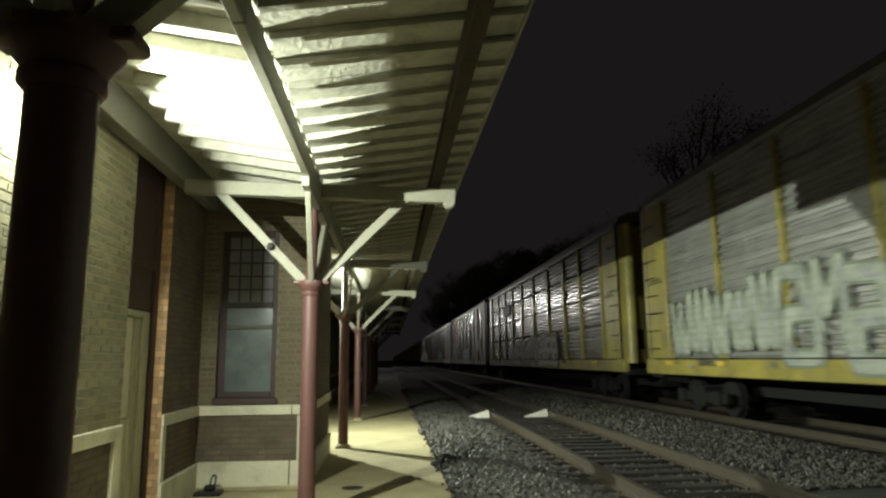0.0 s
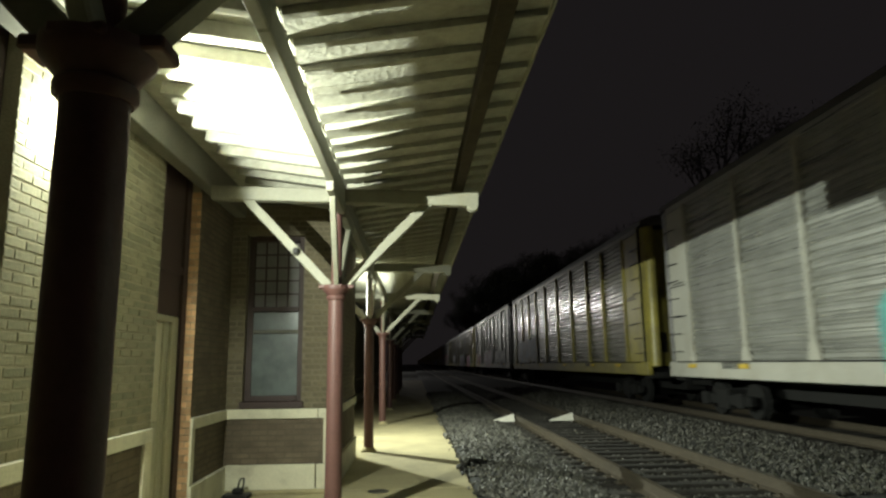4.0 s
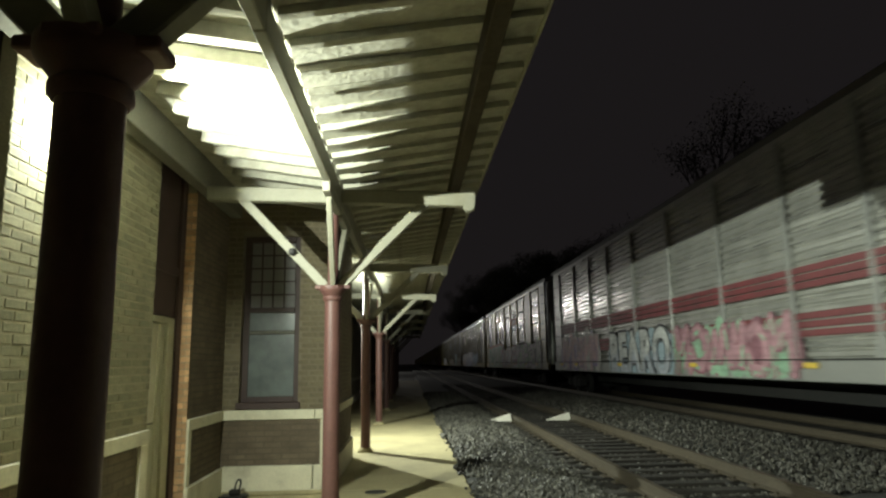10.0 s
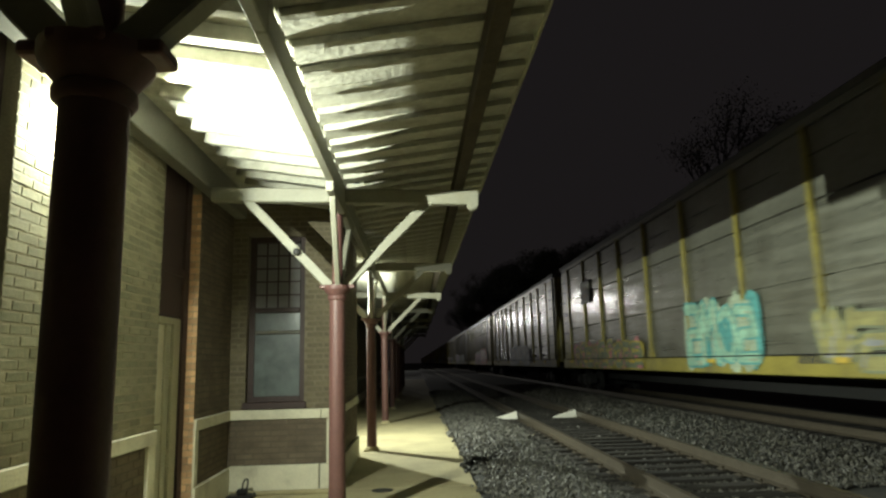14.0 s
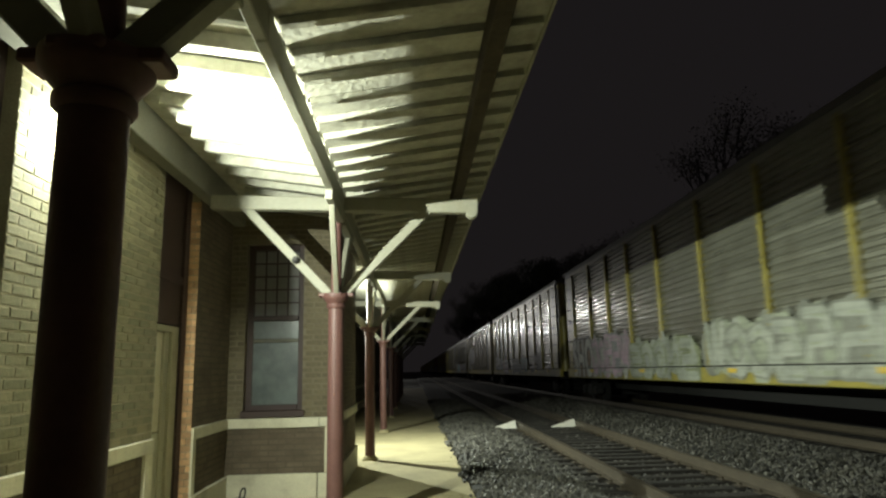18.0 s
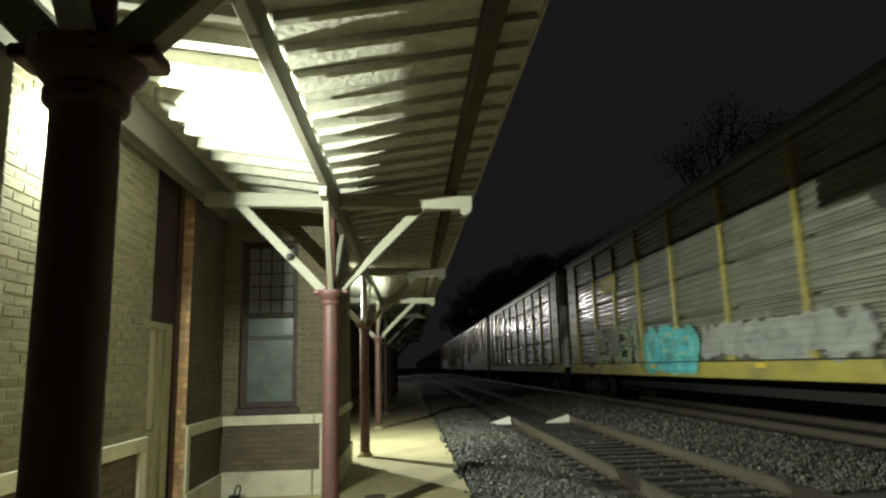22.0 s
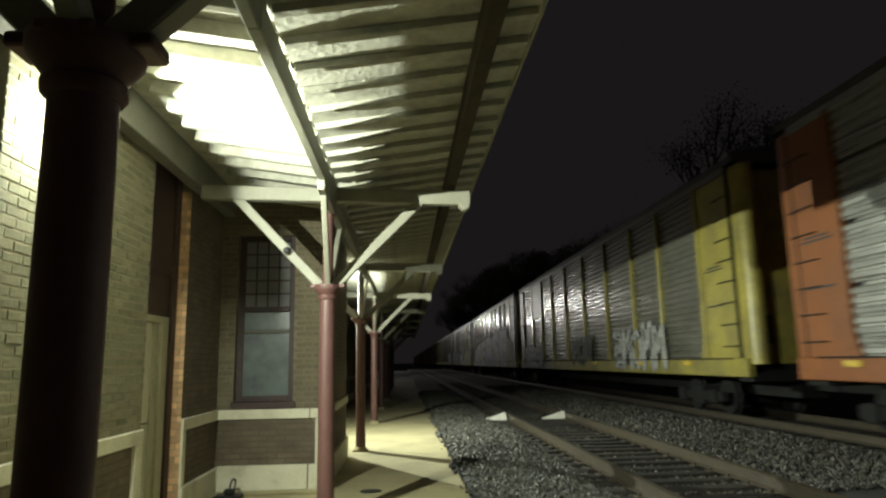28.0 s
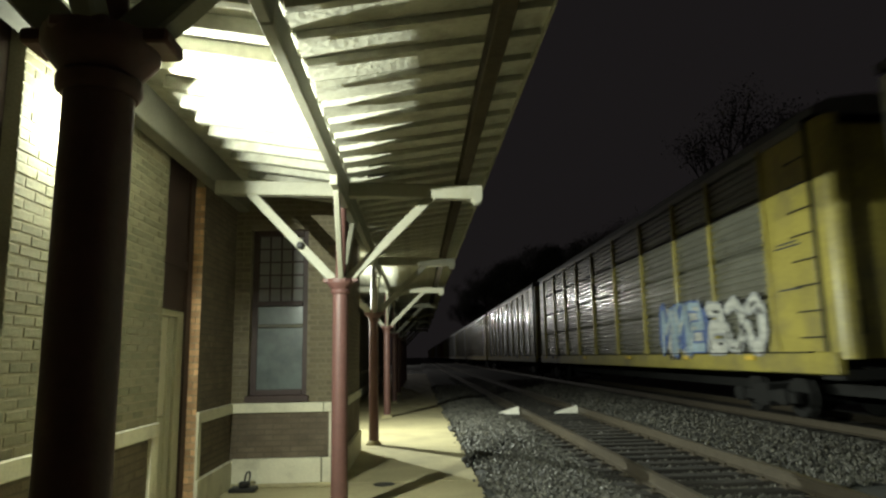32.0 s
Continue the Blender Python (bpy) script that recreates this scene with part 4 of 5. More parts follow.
def graffiti(parent, u0, u1, z0, z1, fill, line, accent, body, seed):
    """Sprayed lettering on the car's side: a backing cloud, dark outlines, fill, shade and highlights, each a thin film over the last."""
    rng = random.Random(seed)
    bm = bmesh.new()
    L, H = u1 - u0, z1 - z0
    shade, grow = fill, 0.0
    if isinstance(body, tuple):
        body, shade, *more = body
        grow = more[0] if more else 0.0
    low = SILL0 + 0.03

    def poly(pts, slot, x):
        try:
            f = bm.faces.new([bm.verts.new((x, min(max(p[0], 0.5), PITCH - 0.5), max(p[1], low))) for p in pts])
            f.material_index = slot
            return f
        except ValueError:
            return None

    def at(p):
        return (u1 - p[0] * L, max(z0 + p[1] * H * (1 - grow * max(0.0, 0.65 - p[0]) / 0.65), low))

    if body == "^":
        n = max(1, round(L / 4.0))
        w = L / n
        for i in range(n):
            a = u0 + w * i
            q = 0
            for p, r in (((a, z0), (a + w * 0.42, z1)), ((a + w * 0.42, z1), (a + w * 0.62, z1 - 0.1)), ((a + w * 0.62, z1 - 0.1), (a + w, z0))):
                q += 1
                poly(stroke(p, r, 0.17, 8), 0, -0.040 - 0.0005 * q - 0.002 * i)
            for k in range(2):
                cx, cz = a + w * rng.uniform(0.1, 0.9), z0 + H * rng.uniform(0.25, 1.0)
                poly(blob(cx, cz, 0.34, 0.34, 16, 0.12, rng), 1, -0.050 - 0.0006 * k)
                if k == i % 2:
                    poly(blob(cx + 0.1, cz - 0.12, 0.2, 0.13, 12, 0.15, rng), 2, -0.054 - 0.0006 * k)
    elif body == "#":
        n = max(4, round(L / 0.55))
        top = [(u0 + L * i / n, z1 - 0.12 + rng.uniform(-0.10, 0.10)) for i in range(n + 1)]
        for lift, slot, x in ((0.24, 2, -0.034), (0.06, 1, -0.036), (0.0, 0, -0.038)):
            poly([(u0 - lift, z0), *[(p[0] + (lift if i == n else -lift if i == 0 else 0), p[1] + lift) for i, p in enumerate(top)], (u1 + lift, z0)], slot, x)
        for i in range(n * 4):
            p = (u0 + L * rng.random(), z0 + H * rng.uniform(0.1, 0.85))
            poly(blob(p[0], p[1], rng.uniform(0.10, 0.32), rng.uniform(0.12, 0.38), 12, 0.2, rng), rng.choice((3, 3, 0, 1)), -0.040 - 0.0002 * i)
        for i in range(n * 2):
            p = (u0 + L * (i + 0.5) / (n * 2), z0 + H * rng.uniform(0.15, 0.75))
            poly(stroke(p, (p[0] + rng.uniform(-0.3, 0.3), p[1] + rng.uniform(-0.12, 0.3)), rng.uniform(0.03, 0.08)), rng.choice((1, 3)), -0.056 - 0.0002 * i)
    elif body:
        nl = len(body)
        for i in range(nl * 2):
            h = H * (1 - grow * max(0.0, (i + 0.5) / (nl * 2) - 0.35) / 0.65)
            poly(blob(u0 + L * (i + 0.5) / (nl * 2), z0 + h * (0.47 + rng.uniform(-0.04, 0.04)), L / nl * 0.38, h * rng.uniform(0.44, 0.50), 18, 0.08, rng), 2, -0.034 - 0.0006 * (i % 5))
        for heavy, slot, x in ((0.095, 1, -0.040), (0.045, 0, -0.044)):
            vs, fs = text_mesh(body, heavy)[:2]
            made = [bm.verts.new((x, *at((0.03 + v[0] * 0.94, 0.08 + v[1] * 0.84)))) for v in vs]
            faces = []
            for f in fs:
                try:
                    nf = bm.faces.new([made[i] for i in f])
                    nf.material_index = slot
                    faces.append(nf)
                except ValueError:
                    pass
            if slot == 0:
                zc = z0 + H * 0.46
                ed = list({e for f in faces for e in f.edges})
                got = bmesh.ops.bisect_plane(bm, geom=faces + ed + [v for v in made], plane_co=(0, 0, zc), plane_no=(0, 0.12, 1))
                for f in got["geom"]:
                    if isinstance(f, bmesh.types.BMFace) and f.calc_center_median().z < zc:
                        f.material_index = 3
        for i in range(nl * 4):
            p = (u0 + L * rng.random(), z0 + H * rng.uniform(0.12, 0.85))
            poly(stroke(p, (p[0] + rng.uniform(-0.2, 0.2), p[1] + H * rng.uniform(0.06, 0.16)), rng.uniform(0.012, 0.035)), rng.choice((0, 1, 2)), -0.047 - 0.0003 * i)
    else:
        n = max(2, round(L / 0.95))
        w = L / n
        q = 0
        for i in range(0 if accent in (K, GREY) else n * 3):
            poly(blob(u0 + L * (i + 0.5) / (n * 3), z0 + H * (0.48 + rng.uniform(-0.10, 0.10)), w * 0.42, H * rng.uniform(0.36, 0.50), 16, 0.14, rng), 2 if i % 4 else rng.choice((1, 0)), -0.034 - 0.0006 * (i % 5))
        for i in range(n):
            cx = u0 + w * (i + 0.5)
            hw, th = w * rng.uniform(0.34, 0.48), min(w, H) * rng.uniform(0.10, 0.15)
            lo, hi = z0 + H * rng.uniform(0.08, 0.18), z0 + H * rng.uniform(0.74, 0.90)
            form = rng.randrange(4)
            if form == 0:
                path = [(cx + hw * math.cos(k * 0.9 + 0.8), (lo + hi) / 2 + (hi - lo) / 2 * math.sin(k * 0.9 + 0.8)) for k in range(7)]
            elif form == 1:
                path = [(cx - hw, lo), (cx - hw * 0.8, hi), (cx + hw * 0.3, (lo + hi) / 2), (cx + hw * 0.8, hi), (cx + hw, lo)]
            elif form == 2:
                path = [(cx - hw + 2 * hw * k / 6, (lo + hi) / 2 + (hi - lo) / 2 * math.cos(k * 2.1)) for k in range(7)]
            else:
                path = [(cx + hw, hi), (cx - hw * 0.6, hi * 0.98), (cx - hw, (lo + hi) / 2), (cx + hw * 0.7, (lo + hi) / 2), (cx + hw, lo), (cx - hw, lo)]
            for a, b in zip(path, path[1:]):
                q += 1
                poly(stroke(a, b, th * 1.45), 1, -0.040 - 0.00006 * q)
            for a, b in zip(path, path[1:]):
                q += 1
                poly(stroke(a, b, th), 0, -0.0430 - 0.00006 * q)
                if rng.random() < 0.6:
                    m = ((a[0] + b[0]) / 2, (a[1] + b[1]) / 2 - th * 0.4)
                    poly(stroke(m, (b[0], b[1] - th * 0.4), th * rng.uniform(0.2, 0.45)), 2, -0.0475 - 0.00006 * q)
        for i in range(n * 5):
            p = (u0 + L * rng.random(), z0 + H * rng.uniform(0.05, 0.95))
            q += 1
            poly(stroke(p, (p[0] + rng.uniform(-0.22, 0.22), p[1] + rng.uniform(-0.2, 0.2)), rng.uniform(0.01, 0.035)), rng.choice((0, 1, 2)), -0.053 - 0.00006 * q)
    mesh = bpy.data.meshes.new("graffiti")
    bm.to_mesh(mesh)
    bm.free()
    for col in (fill, line, accent, shade):
        mesh.materials.append(paint(*col))
    ob = finish("graffiti", mesh, None, parent, "sprayed graffiti lettering")
    ob["kind"] = "stuff"
    return ob


FRAMES = {"old": YELLOW_OLD, "new": YELLOW_NEW, "tan": TAN, "orange": ORANGE, "white": WHITECAR, "silver": SILVER}
WORDS = {"old": "faded yellow", "new": "bright yellow", "tan": "tan yellow", "orange": "orange", "white": "off-white", "silver": "silver grey"}


def autorack(c, style, smooth_sides=False, fill_front="", fill_rear="", stripes=False, logo=None, tags=(), door=None):
    """One enclosed car carrier. Local y runs from its leading coupler (0) to its trailing one."""
    F = FRAMES[style]
    skin = (GALV if style in ("new", "silver") or c % 3 == 0 else GALV_OLD)
    extra = " with graffiti along its side" if tags else ""
    car = thing("autorack_car", f"{WORDS[style]} framed enclosed car carrier{extra}", "freight car", "freight train cars", place=(SIDE_X, gap_y(c - 1, 0.0), 0))
    L = CAR_B - CAR_A
    put("sill", ("sill",), one_box(-0.02, 0.14, CAR_A - 0.35, CAR_B + 0.35, SILL0, SILL1, bevel=0.015), F, car)
    put("top_chord", ("chord",), one_box(-0.01, 0.12, CAR_A, CAR_B, TOP - 0.16, TOP, bevel=0.01), skin, car)
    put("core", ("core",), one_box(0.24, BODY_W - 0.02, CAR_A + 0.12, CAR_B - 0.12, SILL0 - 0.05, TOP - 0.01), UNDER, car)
    put("roof", ("roof",), roof_mesh, ROOFG, car)
    h = TOP - 0.16 - SILL1
    seams = style == "new" or c % 4 == 1
    edges = [CAR_A, *BAYS, CAR_B]
    for i in range(len(edges) - 1):
        a, b = edges[i], edges[i + 1]
        w = round(b - a, 2)
        if i in (0, len(edges) - 2):
            put("end_panel", ("endp", w), one_box(0.0, 0.10, 0, w, 0, h, bevel=0.012), F, car, (0, a, SILL1))
            for zz, ww in ((1.95, 0.9), (2.02, 0.7), (1.15, 0.8)):
                put("lettering_bar", ("ebar", ww), one_box(-0.006, -0.001, 0, ww, 0, 0.035), paint(0.05, 0.05, 0.05), car, (0, a + (w - ww) / 2 + 0.06, SILL1 + zz))
            for step in range(8):
                put("grab_iron", ("grab",), grab_iron, IRON, car, (0, a - 0.06 if i == 0 else b - 0.56, SILL1 + 0.25 + 0.46 * step))
            continue
        ff = fill_front if i == 2 else fill_rear if i == len(edges) - 4 else ""
        if ff == "full":
            put("solid_panel", ("solid", w), one_box(0.0, 0.08, 0, w, 0, h, bevel=0.01), F, car, (0, a, SILL1))
        else:
            if smooth_sides:
                put("side_panel", ("flat", w), lambda: smooth_panel(w, h), skin, car, (0.035, a, SILL1))
            else:
                put("side_panel", ("ribs", w, seams), lambda: ribbed(w, h, seams), skin, car, (0.025, a, SILL1))
            if ff == "upper":
                put("solid_panel", ("solidup", w), one_box(0.0, 0.05, 0, w, h * 0.55, h, bevel=0.01), F, car, (-0.012, a, SILL1))
            if ff == "sign":
                put("solid_panel", ("sign", w), one_box(0.0, 0.05, 0, w, h * 0.56, h * 0.82, bevel=0.01), F, car, (-0.012, a, SILL1))
    for u in BAYS:
        put("post", ("post",), lambda: riveted_post(h + 0.1), F, car, (0, u, SILL1 - 0.03))
    if stripes:
        for z in (1.86, 2.01, 2.16, 2.70, 2.84, 2.98):
            put("red_stripe", ("stripe",), one_box(-0.030, -0.003, 2.2, 25.3, 0, 0.115), paint(0.17, 0.03, 0.035), car, (0, 0, z))
    for u, z, w, hh, col in (() if not logo else logo if isinstance(logo[0], tuple) else (logo,)):
        put("emblem_panel", ("logo", c), one_box(-0.05, -0.012, 0, w, 0, hh), paint(*col), car, (0, u, z), "plain painted emblem panel")
        for k in range(0 if style == "orange" else 2):
            put("emblem_bar", ("logobar", c, k), one_box(-0.056, -0.051, w * 0.15, w * 0.85, hh * (0.25 + 0.32 * k), hh * (0.40 + 0.32 * k)), paint(0.66, 0.62, 0.52), car, (0, u, z))
    d = door or F
    for far, at, turn in ((False, CAR_A, 0), (True, CAR_B, 180)):
        for side in (-1, 1):
            e = put("end_door", ("end", side), end_doors(side), d, car, (BODY_W if far else 0, at, 0), "rounded folding end door")
            e.rotation_euler = (0, 0, radians(turn))
        put("end_step", ("endstep",), one_box(0.10, BODY_W - 0.10, -0.30, 0.30, 0.98, 1.16, bevel=0.02), UNDER, car, (0, at, 0))
    for y in (CAR_A - 0.07, CAR_B + 0.01):
        put("corner_post", ("corner",), one_box(0.01, 0.09, 0, 0.06, SILL1 - 0.1, TOP - 0.05, bevel=0.012), UNDER, car, (0, y, 0))
    for x, y in ((0.52, CAR_A - 0.088), (0.52, CAR_B + 0.038)):
        put("hand_brake", ("brake",), one_box(0, 0.22, 0, 0.05, 1.75, 2.35, bevel=0.015), IRON, car, (x, y, 0))
    put("coupler", ("coupler",), one_box(BODY_W / 2 - 0.12, BODY_W / 2 + 0.12, -0.40, CAR_A + 0.3, 0.78, 1.05, bevel=0.02), UNDER, car)
    put("coupler", ("coupler_rear",), one_box(BODY_W / 2 - 0.12, BODY_W / 2 + 0.12, CAR_B - 0.3, PITCH - 0.44, 0.78, 1.05, bevel=0.02), UNDER, car)
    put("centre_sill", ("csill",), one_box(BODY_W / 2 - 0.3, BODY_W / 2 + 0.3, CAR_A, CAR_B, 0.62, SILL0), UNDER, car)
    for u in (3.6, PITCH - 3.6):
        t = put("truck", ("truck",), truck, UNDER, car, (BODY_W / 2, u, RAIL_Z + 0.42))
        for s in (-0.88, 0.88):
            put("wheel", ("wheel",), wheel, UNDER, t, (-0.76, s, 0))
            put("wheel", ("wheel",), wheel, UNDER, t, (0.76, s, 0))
    for i, (u0, u1, z0, z1, fillc, line, accent, body) in enumerate(tags):
        graffiti(car, u0, u1, z0, z1, fillc, line, accent, body, c * 17 + i)
    rng = random.Random(c)
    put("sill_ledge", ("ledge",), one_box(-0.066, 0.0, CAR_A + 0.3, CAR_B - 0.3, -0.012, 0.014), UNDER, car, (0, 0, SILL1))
    for u in (2.9, 6.2, 11.0, 16.8, 22.6, 25.2):
        put("reflector", ("reflector",), one_box(-0.066, -0.016, 0, 0.38, 0, 0.10), paint(0.8, 0.55, 0.03), car, (0, u, SILL1 - 0.15))
    for u in (6.0 + rng.uniform(0, 1), 22.6):
        w, n = 1.2, 6
        for k in range(n):
            put("lettering_bar", ("lbar",), one_box(-0.026, -0.021, 0, 0.15, 0, 0.14), paint(0.05, 0.05, 0.05) if style not in ("new",) else paint(0.6, 0.6, 0.58), car, (0, u + k * 0.21, SILL0 + 0.22))
    return car


W, K, Y = (0.54, 0.54, 0.49), (0.03, 0.03, 0.035), (0.62, 0.5, 0.06)
PINK, RED, MAR = (0.62, 0.22, 0.24), (0.48, 0.06, 0.06), (0.26, 0.05, 0.06)
MINT, TEAL, GRN, PGRN = (0.34, 0.62, 0.45), (0.10, 0.42, 0.40), (0.16, 0.48, 0.20), (0.42, 0.52, 0.36)
BLUE, LBLUE, PUR, OLV, CY = (0.10, 0.17, 0.42), (0.36, 0.48, 0.56), (0.27, 0.20, 0.38), (0.25, 0.28, 0.15), (0.08, 0.55, 0.62)
ORG, BRN = (0.62, 0.26, 0.05), (0.24, 0.15, 0.08)
GREY = (0.34, 0.35, 0.36)
CARS = {
    -1: ("old", {}),
    0: ("old", dict(tags=((17.8, 25.0, 1.1, 3.2, (0.38, 0.41, 0.33), (0.20, 0.23, 0.16), GREY, ""), (9.0, 17.0, 1.1, 2.8, (0.38, 0.41, 0.33), (0.20, 0.23, 0.16), GREY, "")))),
    1: ("old", dict(tags=((13.6, 18.2, 1.05, 2.4, (0.58, 0.42, 0.40), (0.05, 0.04, 0.04), (0.42, 0.30, 0.05), ""), (8.0, 13.4, 1.05, 2.7, (0.50, 0.50, 0.44), (0.06, 0.05, 0.04), (0.40, 0.28, 0.05), "")), logo=(18.6, 4.0, 2.0, 0.6, (0.05, 0.05, 0.05)))),
    2: ("orange", dict(fill_front="full", fill_rear="full", tags=((2.0, 8.9, 1.1, 2.9, (0.32, 0.50, 0.38), (0.46, 0.10, 0.05), (0.60, 0.40, 0.05), "^"), (10.2, 14.8, 1.0, 2.5, (0.36, 0.40, 0.46), (0.10, 0.15, 0.36), (0.42, 0.45, 0.46), ""), (17.8, 25.0, 1.3, 3.0, (0.32, 0.50, 0.38), (0.46, 0.10, 0.05), (0.60, 0.40, 0.05), "^")), logo=(7.0, 3.98, 2.4, 0.30, (0.40, 0.12, 0.05)), door=SILVER)),
    3: ("white", dict(fill_front="full", tags=((11.8, 18.4, 1.0, 2.4, GRN, TEAL, Y, ""), (5.3, 6.2, 1.75, 2.5, (0.50, 0.22, 0.30), W, ORG, ""), (2.2, 4.6, 1.6, 2.4, GREY, K, GREY, "")), logo=(8.6, 4.1, 2.4, 0.4, (0.5, 0.12, 0.04)), door=SILVER)),
    4: ("old", dict(tags=((18.0, 24.5, 1.4, 2.9, LBLUE, GREY, W, ""),))),
    5: ("white", dict(fill_front="full", fill_rear="full", tags=((2.6, 8.8, 1.1, 2.5, W, K, (0.46, 0.42, 0.30), ""), (11.0, 17.2, 1.1, 2.7, (0.60, 0.50, 0.56), (0.40, 0.10, 0.12), (0.46, 0.50, 0.42), ""), (20.2, 25.5, 1.05, 2.5, MAR, W, Y, "")), door=SILVER)),
    6: ("new", dict(fill_rear="sign", tags=((4.6, 5.6, 1.0, 2.6, MINT, TEAL, GRN, ""), (5.4, 10.2, 1.0, 2.5, (0.60, 0.14, 0.30), PUR, (0.50, 0.20, 0.05), ""), (14.5, 23.2, 1.02, 2.55, (0.19, 0.15, 0.21), (0.12, 0.10, 0.15), (0.08, 0.30, 0.14), ("#", (0.23, 0.18, 0.25)))))),
    7: ("old", dict(fill_rear="sign", tags=((5.6, 10.6, 1.6, 2.9, W, GREY, W, ""),))),
    8: ("silver", dict(stripes=True, tags=((6.8, 12.2, 1.05, 2.4, (0.42, 0.22, 0.26), (0.24, 0.10, 0.13), (0.26, 0.44, 0.30), ""), (12.5, 18.0, 1.02, 2.45, (0.60, 0.61, 0.60), K, LBLUE, ("BEARO", (0.45, 0.48, 0.55))), (19.4, 25.2, 1.05, 2.7, (0.55, 0.33, 0.36), (0.5, 0.48, 0.46), PUR, "")))),
    9: ("tan", dict(fill_front="full", fill_rear="full", tags=((1.8, 9.7, 1.05, 2.7, (0.58, 0.52, 0.50), K, (0.34, 0.60, 0.24), ""), (9.8, 17.6, 1.0, 2.6, W, RED, K, ""), (16.5, 25.2, 1.0, 2.75, (0.28, 0.43, 0.20), (0.44, 0.50, 0.30), (0.44, 0.17, 0.04), ("#", (0.11, 0.31, 0.12)))), logo=(9.6, 3.9, 2.2, 0.45, (0.5, 0.14, 0.05)), door=SILVER)),
    10: ("old", dict(fill_rear="sign", logo=(21.7, 4.0, 1.3, 0.8, (0.6, 0.42, 0.3)), tags=((6.4, 12.0, 0.95, 2.6, LBLUE, BLUE, K, ""), (12.1, 18.6, 1.0, 2.75, (0.62, 0.66, 0.70), (0.10, 0.04, 0.05), (0.11, 0.09, 0.13), ("CABUH", (0.22, 0.28, 0.46))), (19.4, 26.0, 1.0, 2.7, W, BLUE, MAR, "")))),
    11: ("old", dict(smooth_sides=True, tags=((1.9, 7.0, 1.2, 2.2, (0.42, 0.38, 0.12), OLV, GREY, ""), (9.0, 12.5, 1.1, 2.9, MINT, TEAL, PGRN, ""), (16.0, 24.5, 1.1, 2.1, OLV, Y, PINK, "")), logo=(21.7, 3.7, 1.3, 0.9, W))),
    12: ("old", dict(tags=((8.0, 16.0, 1.1, 2.4, W, GREY, LBLUE, ""),))),
    13: ("old", dict(smooth_sides=True, tags=((4.0, 9.8, 0.9, 2.8, W, RED, RED, ""), (9.6, 16.8, 1.02, 2.35, (0.46, 0.19, 0.23), (0.08, 0.05, 0.06), (0.16, 0.14, 0.15), ("#", (0.14, 0.10, 0.11)))), logo=(21.6, 3.9, 1.4, 0.8, Y))),
    14: ("old", dict(tags=((5.5, 12.4, 1.1, 2.55, (0.38, 0.40, 0.33), (0.24, 0.25, 0.20), (0.33, 0.36, 0.26), ""), (13.0, 18.0, 1.1, 2.3, (0.36, 0.39, 0.31), OLV, (0.36, 0.38, 0.33), ""), (18.2, 22.6, 1.15, 2.75, (0.6, 0.42, 0.52), GREY, W, ""), (22.5, 25.7, 1.05, 2.7, W, K, BRN, "SHO")))),
    15: ("old", dict(tags=((9.2, 12.0, 1.15, 2.35, (0.20, 0.36, 0.35), (0.07, 0.09, 0.09), GREY, ""), (12.1, 15.6, 1.2, 2.2, (0.07, 0.08, 0.08), (0.20, 0.23, 0.22), K, ""), (17.7, 19.9, 1.2, 2.4, W, K, PINK, ""), (20.5, 25.2, 1.4, 2.5, W, (0.10, 0.10, 0.10), K, ""), (4.5, 7.0, 1.4, 2.4, (0.36, 0.37, 0.34), (0.22, 0.22, 0.21), K, "")))),
    16: ("old", dict(smooth_sides=True, tags=((16.6, 25.2, 1.4, 4.3, (0.42, 0.42, 0.37), (0.16, 0.16, 0.15), GREY, ""),))),
    17: ("old", dict(tags=((2.6, 6.8, 1.4, 2.5, (0.30, 0.31, 0.28), (0.26, 0.27, 0.25), GREY, ""), (8.0, 13.6, 1.5, 2.3, (0.27, 0.275, 0.245), (0.25, 0.255, 0.23), (0.30, 0.305, 0.275), ""), (14.2, 17.5, 1.2, 2.4, CY, TEAL, MINT, ""), (18.2, 22.5, 1.4, 2.7, OLV, PGRN, K, "")), logo=(20.0, 3.9, 1.5, 0.5, Y))),
    18: ("new", dict(fill_rear="sign", door=WHITECAR)),
    19: ("tan", dict(fill_front="full", fill_rear="full", logo=((5.2, 4.1, 1.4, 0.9, RED), (21.7, 3.95, 1.4, 0.8, RED)), tags=((1.6, 12.4, 1.0, 3.0, OLV, K, PGRN, ""), (8.6, 16.6, 1.1, 2.7, (0.34, 0.13, 0.08), (0.15, 0.23, 0.25), (0.30, 0.32, 0.28), ""), (17.2, 20.4, 1.15, 1.9, (0.36, 0.48, 0.44), GREY, GREY, ""), (20.9, 25.9, 1.0, 3.0, W, K, (0.17, 0.26, 0.55), ("CHED", (0.56, 0.56, 0.55)))), door=WHITECAR)),
    20: ("old", dict(tags=((1.4, 9.0, 1.25, 2.7, PGRN, OLV, W, ""),))),
    21: ("orange", dict(tags=((13.0, 22.4, 1.05, 3.0, LBLUE, BLUE, K, ""), (3.0, 12.5, 1.1, 2.7, GREY, MAR, LBLUE, "")))),
    22: ("old", dict(fill_rear="upper", tags=((4.4, 8.8, 1.1, 2.6, W, GREY, K, ""), (11.4, 14.3, 1.25, 2.45, K, OLV, K, ""), (20.4, 25.0, 1.15, 2.35, (0.54, 0.54, 0.53), (0.14, 0.18, 0.30), (0.34, 0.42, 0.22), "")))),
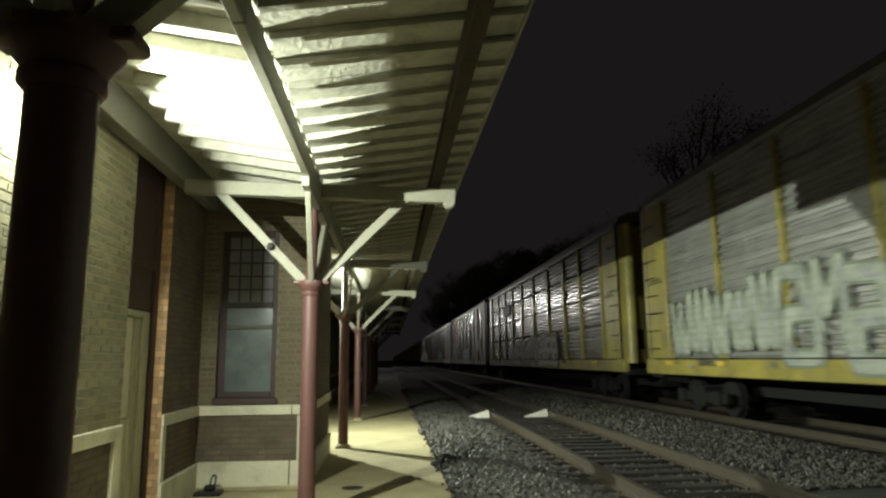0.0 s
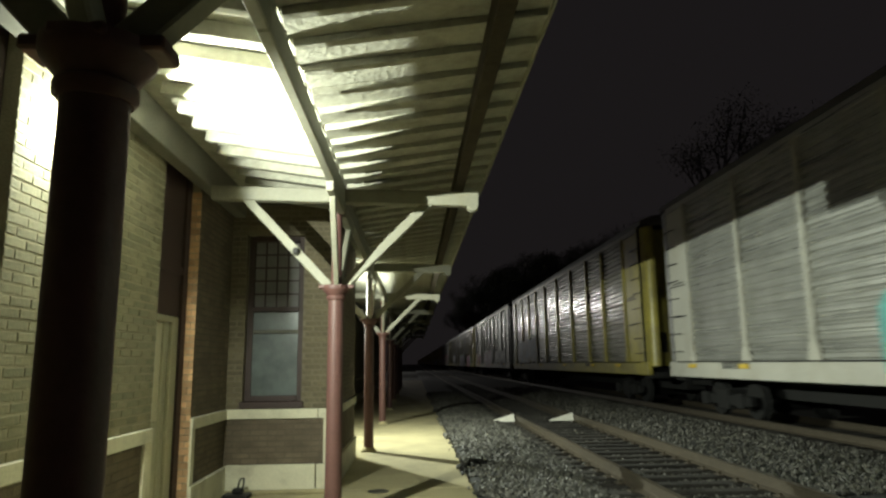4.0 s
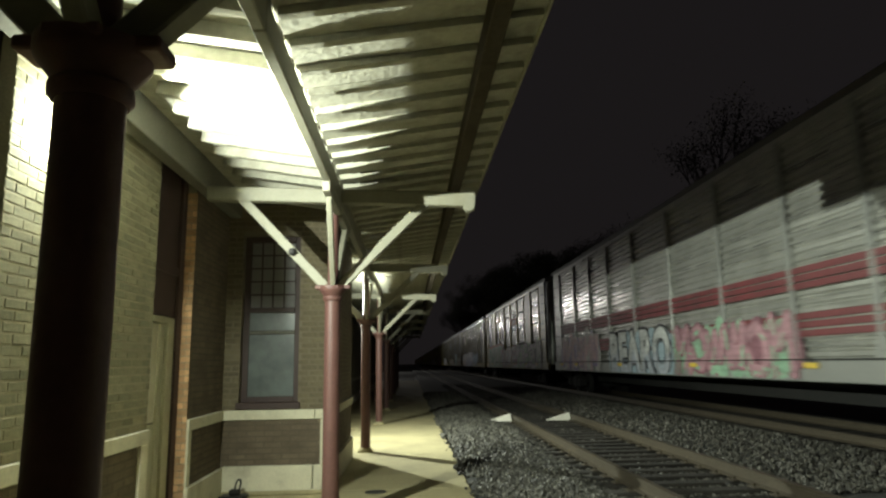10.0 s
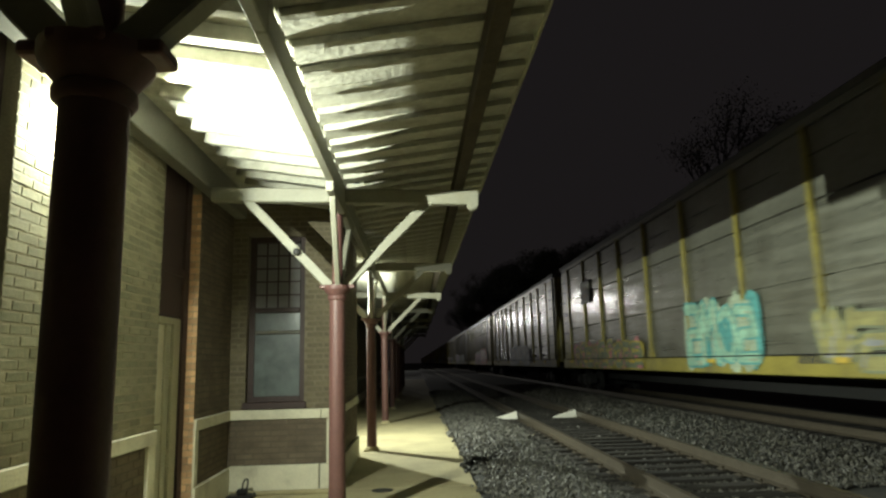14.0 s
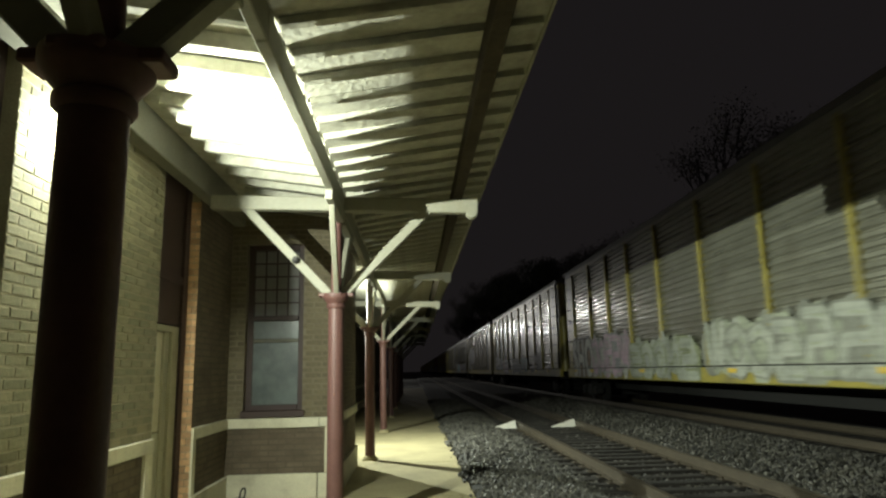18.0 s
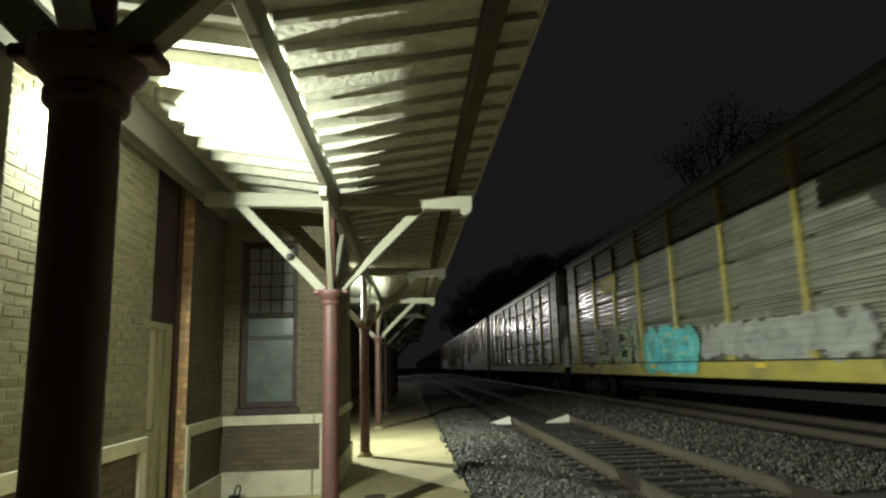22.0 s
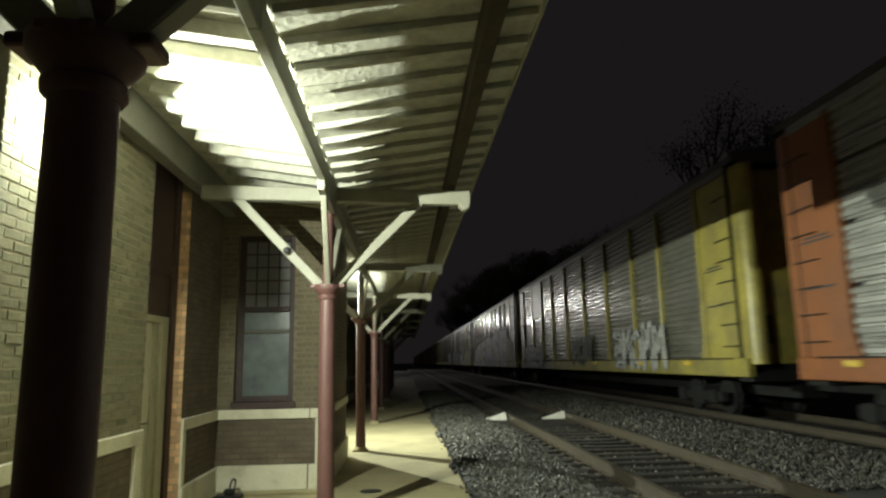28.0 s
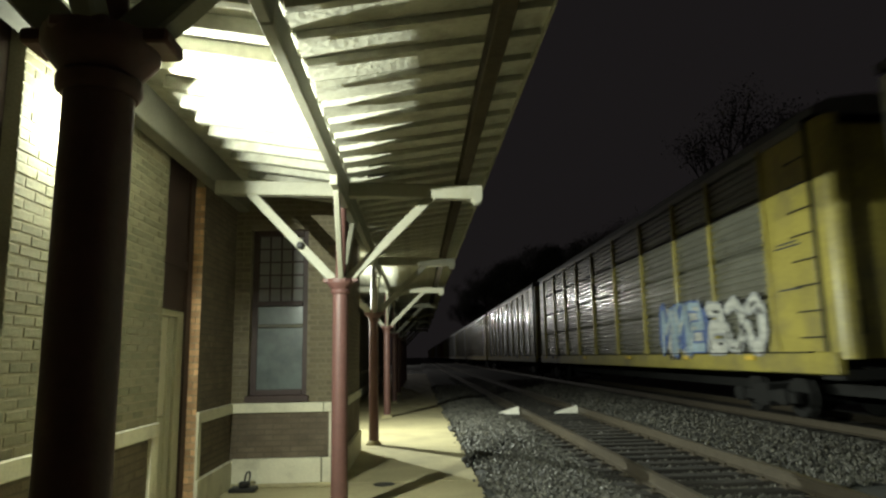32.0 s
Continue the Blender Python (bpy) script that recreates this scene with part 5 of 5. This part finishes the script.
    23: ("tan", dict(logo=(22.4, 3.75, 1.1, 0.9, RED), tags=((3.4, 24.2, 1.0, 3.75, (0.56, 0.54, 0.62), K, Y, ("KERSE", (0.46, 0.46, 0.58), 0.42)), (1.6, 4.0, 1.0, 3.0, Y, OLV, Y, "")))),
    24: ("tan", dict(fill_front="full", fill_rear="full", door=WHITECAR, tags=((1.8, 8.4, 1.0, 2.7, (0.42, 0.38, 0.09), (0.22, 0.42, 0.33), (0.36, 0.32, 0.35), ""), (10.2, 14.6, 1.05, 2.5, (0.50, 0.54, 0.52), TEAL, (0.28, 0.34, 0.38), ""), (16.6, 20.8, 1.1, 2.7, PGRN, TEAL, ORG, ""), (21.2, 26.3, 1.1, 2.8, MINT, K, PGRN, "")))),
    25: ("old", dict(tags=((5.2, 8.0, 1.35, 2.9, LBLUE, BLUE, W, ""), (2.3, 5.0, 1.35, 2.9, W, GREY, K, "")))),
}
TRAIN = []
REST = ("old", "white", "old", "tan", "old", "silver", "old", "orange")
for c in range(-1, 40):
    style, how = CARS.get(c, (REST[c % 8], {}))
    TRAIN.append((c, autorack(c, style, **how)))

# ---- trees behind the train ----
def tree(x, y, height, seed):
    rng = random.Random(seed)
    t = thing("tree", "dense dark tree standing behind the far track at night", "tree", "trees behind the railway", place=(x, y, -0.22))
    bm = bmesh.new()
    tips = []

    def limb(a, way, length, r, depth):
        b = a + way * length
        n = 6
        side = way.orthogonal().normalized()
        up = way.cross(side)
        ra = [bm.verts.new(a + (side * math.cos(k * math.tau / n) + up * math.sin(k * math.tau / n)) * r) for k in range(n)]
        rb = [bm.verts.new(b + (side * math.cos(k * math.tau / n) + up * math.sin(k * math.tau / n)) * r * 0.65) for k in range(n)]
        for k in range(n):
            bm.faces.new((ra[k], ra[(k + 1) % n], rb[(k + 1) % n], rb[k]))
        if depth == 0:
            tips.append(b)
            return
        for i in range(3 if depth < 3 else 4):
            new_way = (way + Vector((rng.uniform(-1, 1), rng.uniform(-1, 1), rng.uniform(-0.15, 0.7))) * 0.75).normalized()
            limb(a + way * length * rng.uniform(0.75, 1.0), new_way, length * rng.uniform(0.6, 0.8), r * 0.6, depth - 1)

    limb(Vector((0, 0, 0)), Vector((0, 0, 1)), height * 0.36, height * 0.015, 4)
    grow = height * 0.94 / max(p.z for p in tips)
    bmesh.ops.scale(bm, vec=(grow, grow, grow), verts=bm.verts)
    tips = [p * grow for p in tips]
    part("trunk", bm, BARK, t)
    vs, fs = [], []
    for p in tips:
        for i in range(110):
            c = p + Vector((rng.uniform(-1, 1), rng.uniform(-1, 1), rng.uniform(-1, 1))).normalized() * height * 0.07 * rng.random() ** 0.6
            s = rng.uniform(0.02, 0.055) * (1.0 if y < 60 else 1.9)
            a, b = Vector((rng.uniform(-1, 1), rng.uniform(-1, 1), rng.uniform(-1, 1))).normalized() * s, Vector((rng.uniform(-1, 1), rng.uniform(-1, 1), rng.uniform(-1, 1))).normalized() * s
            k = len(vs)
            vs += [tuple(c + a), tuple(c + b), tuple(c - a), tuple(c - b)]
            fs.append((k, k + 1, k + 2, k + 3))
    mesh = bpy.data.meshes.new("crown")
    mesh.from_pydata(vs, [], fs)
    finish("crown", mesh, LEAF, t)
    return t


for x, y, hgt in ((16, 28, 14.2), (16.5, 33, 10.2), (15, 38, 10.4), (14.5, 44, 10.8), (16, 50, 11.4), (15, 56, 12), (14, 64, 12.6), (16, 72, 14), (15, 81, 15), (14, 90, 15.6), (16, 100, 17), (15, 112, 17.5), (17, 126, 18), (15, 142, 18), (17, 162, 19), (19, 188, 20), (18, 220, 21), (21, 260, 23)):
    tree(x, y, hgt, int(x * 7 + y))


# ---- movement ----
def motions():
    for c, car in TRAIN:
        walk(car, [(2.0 * i, pose(SIDE_X, gap_y(c - 1, 2.0 * i), 0)) for i in range(17)])


motions()
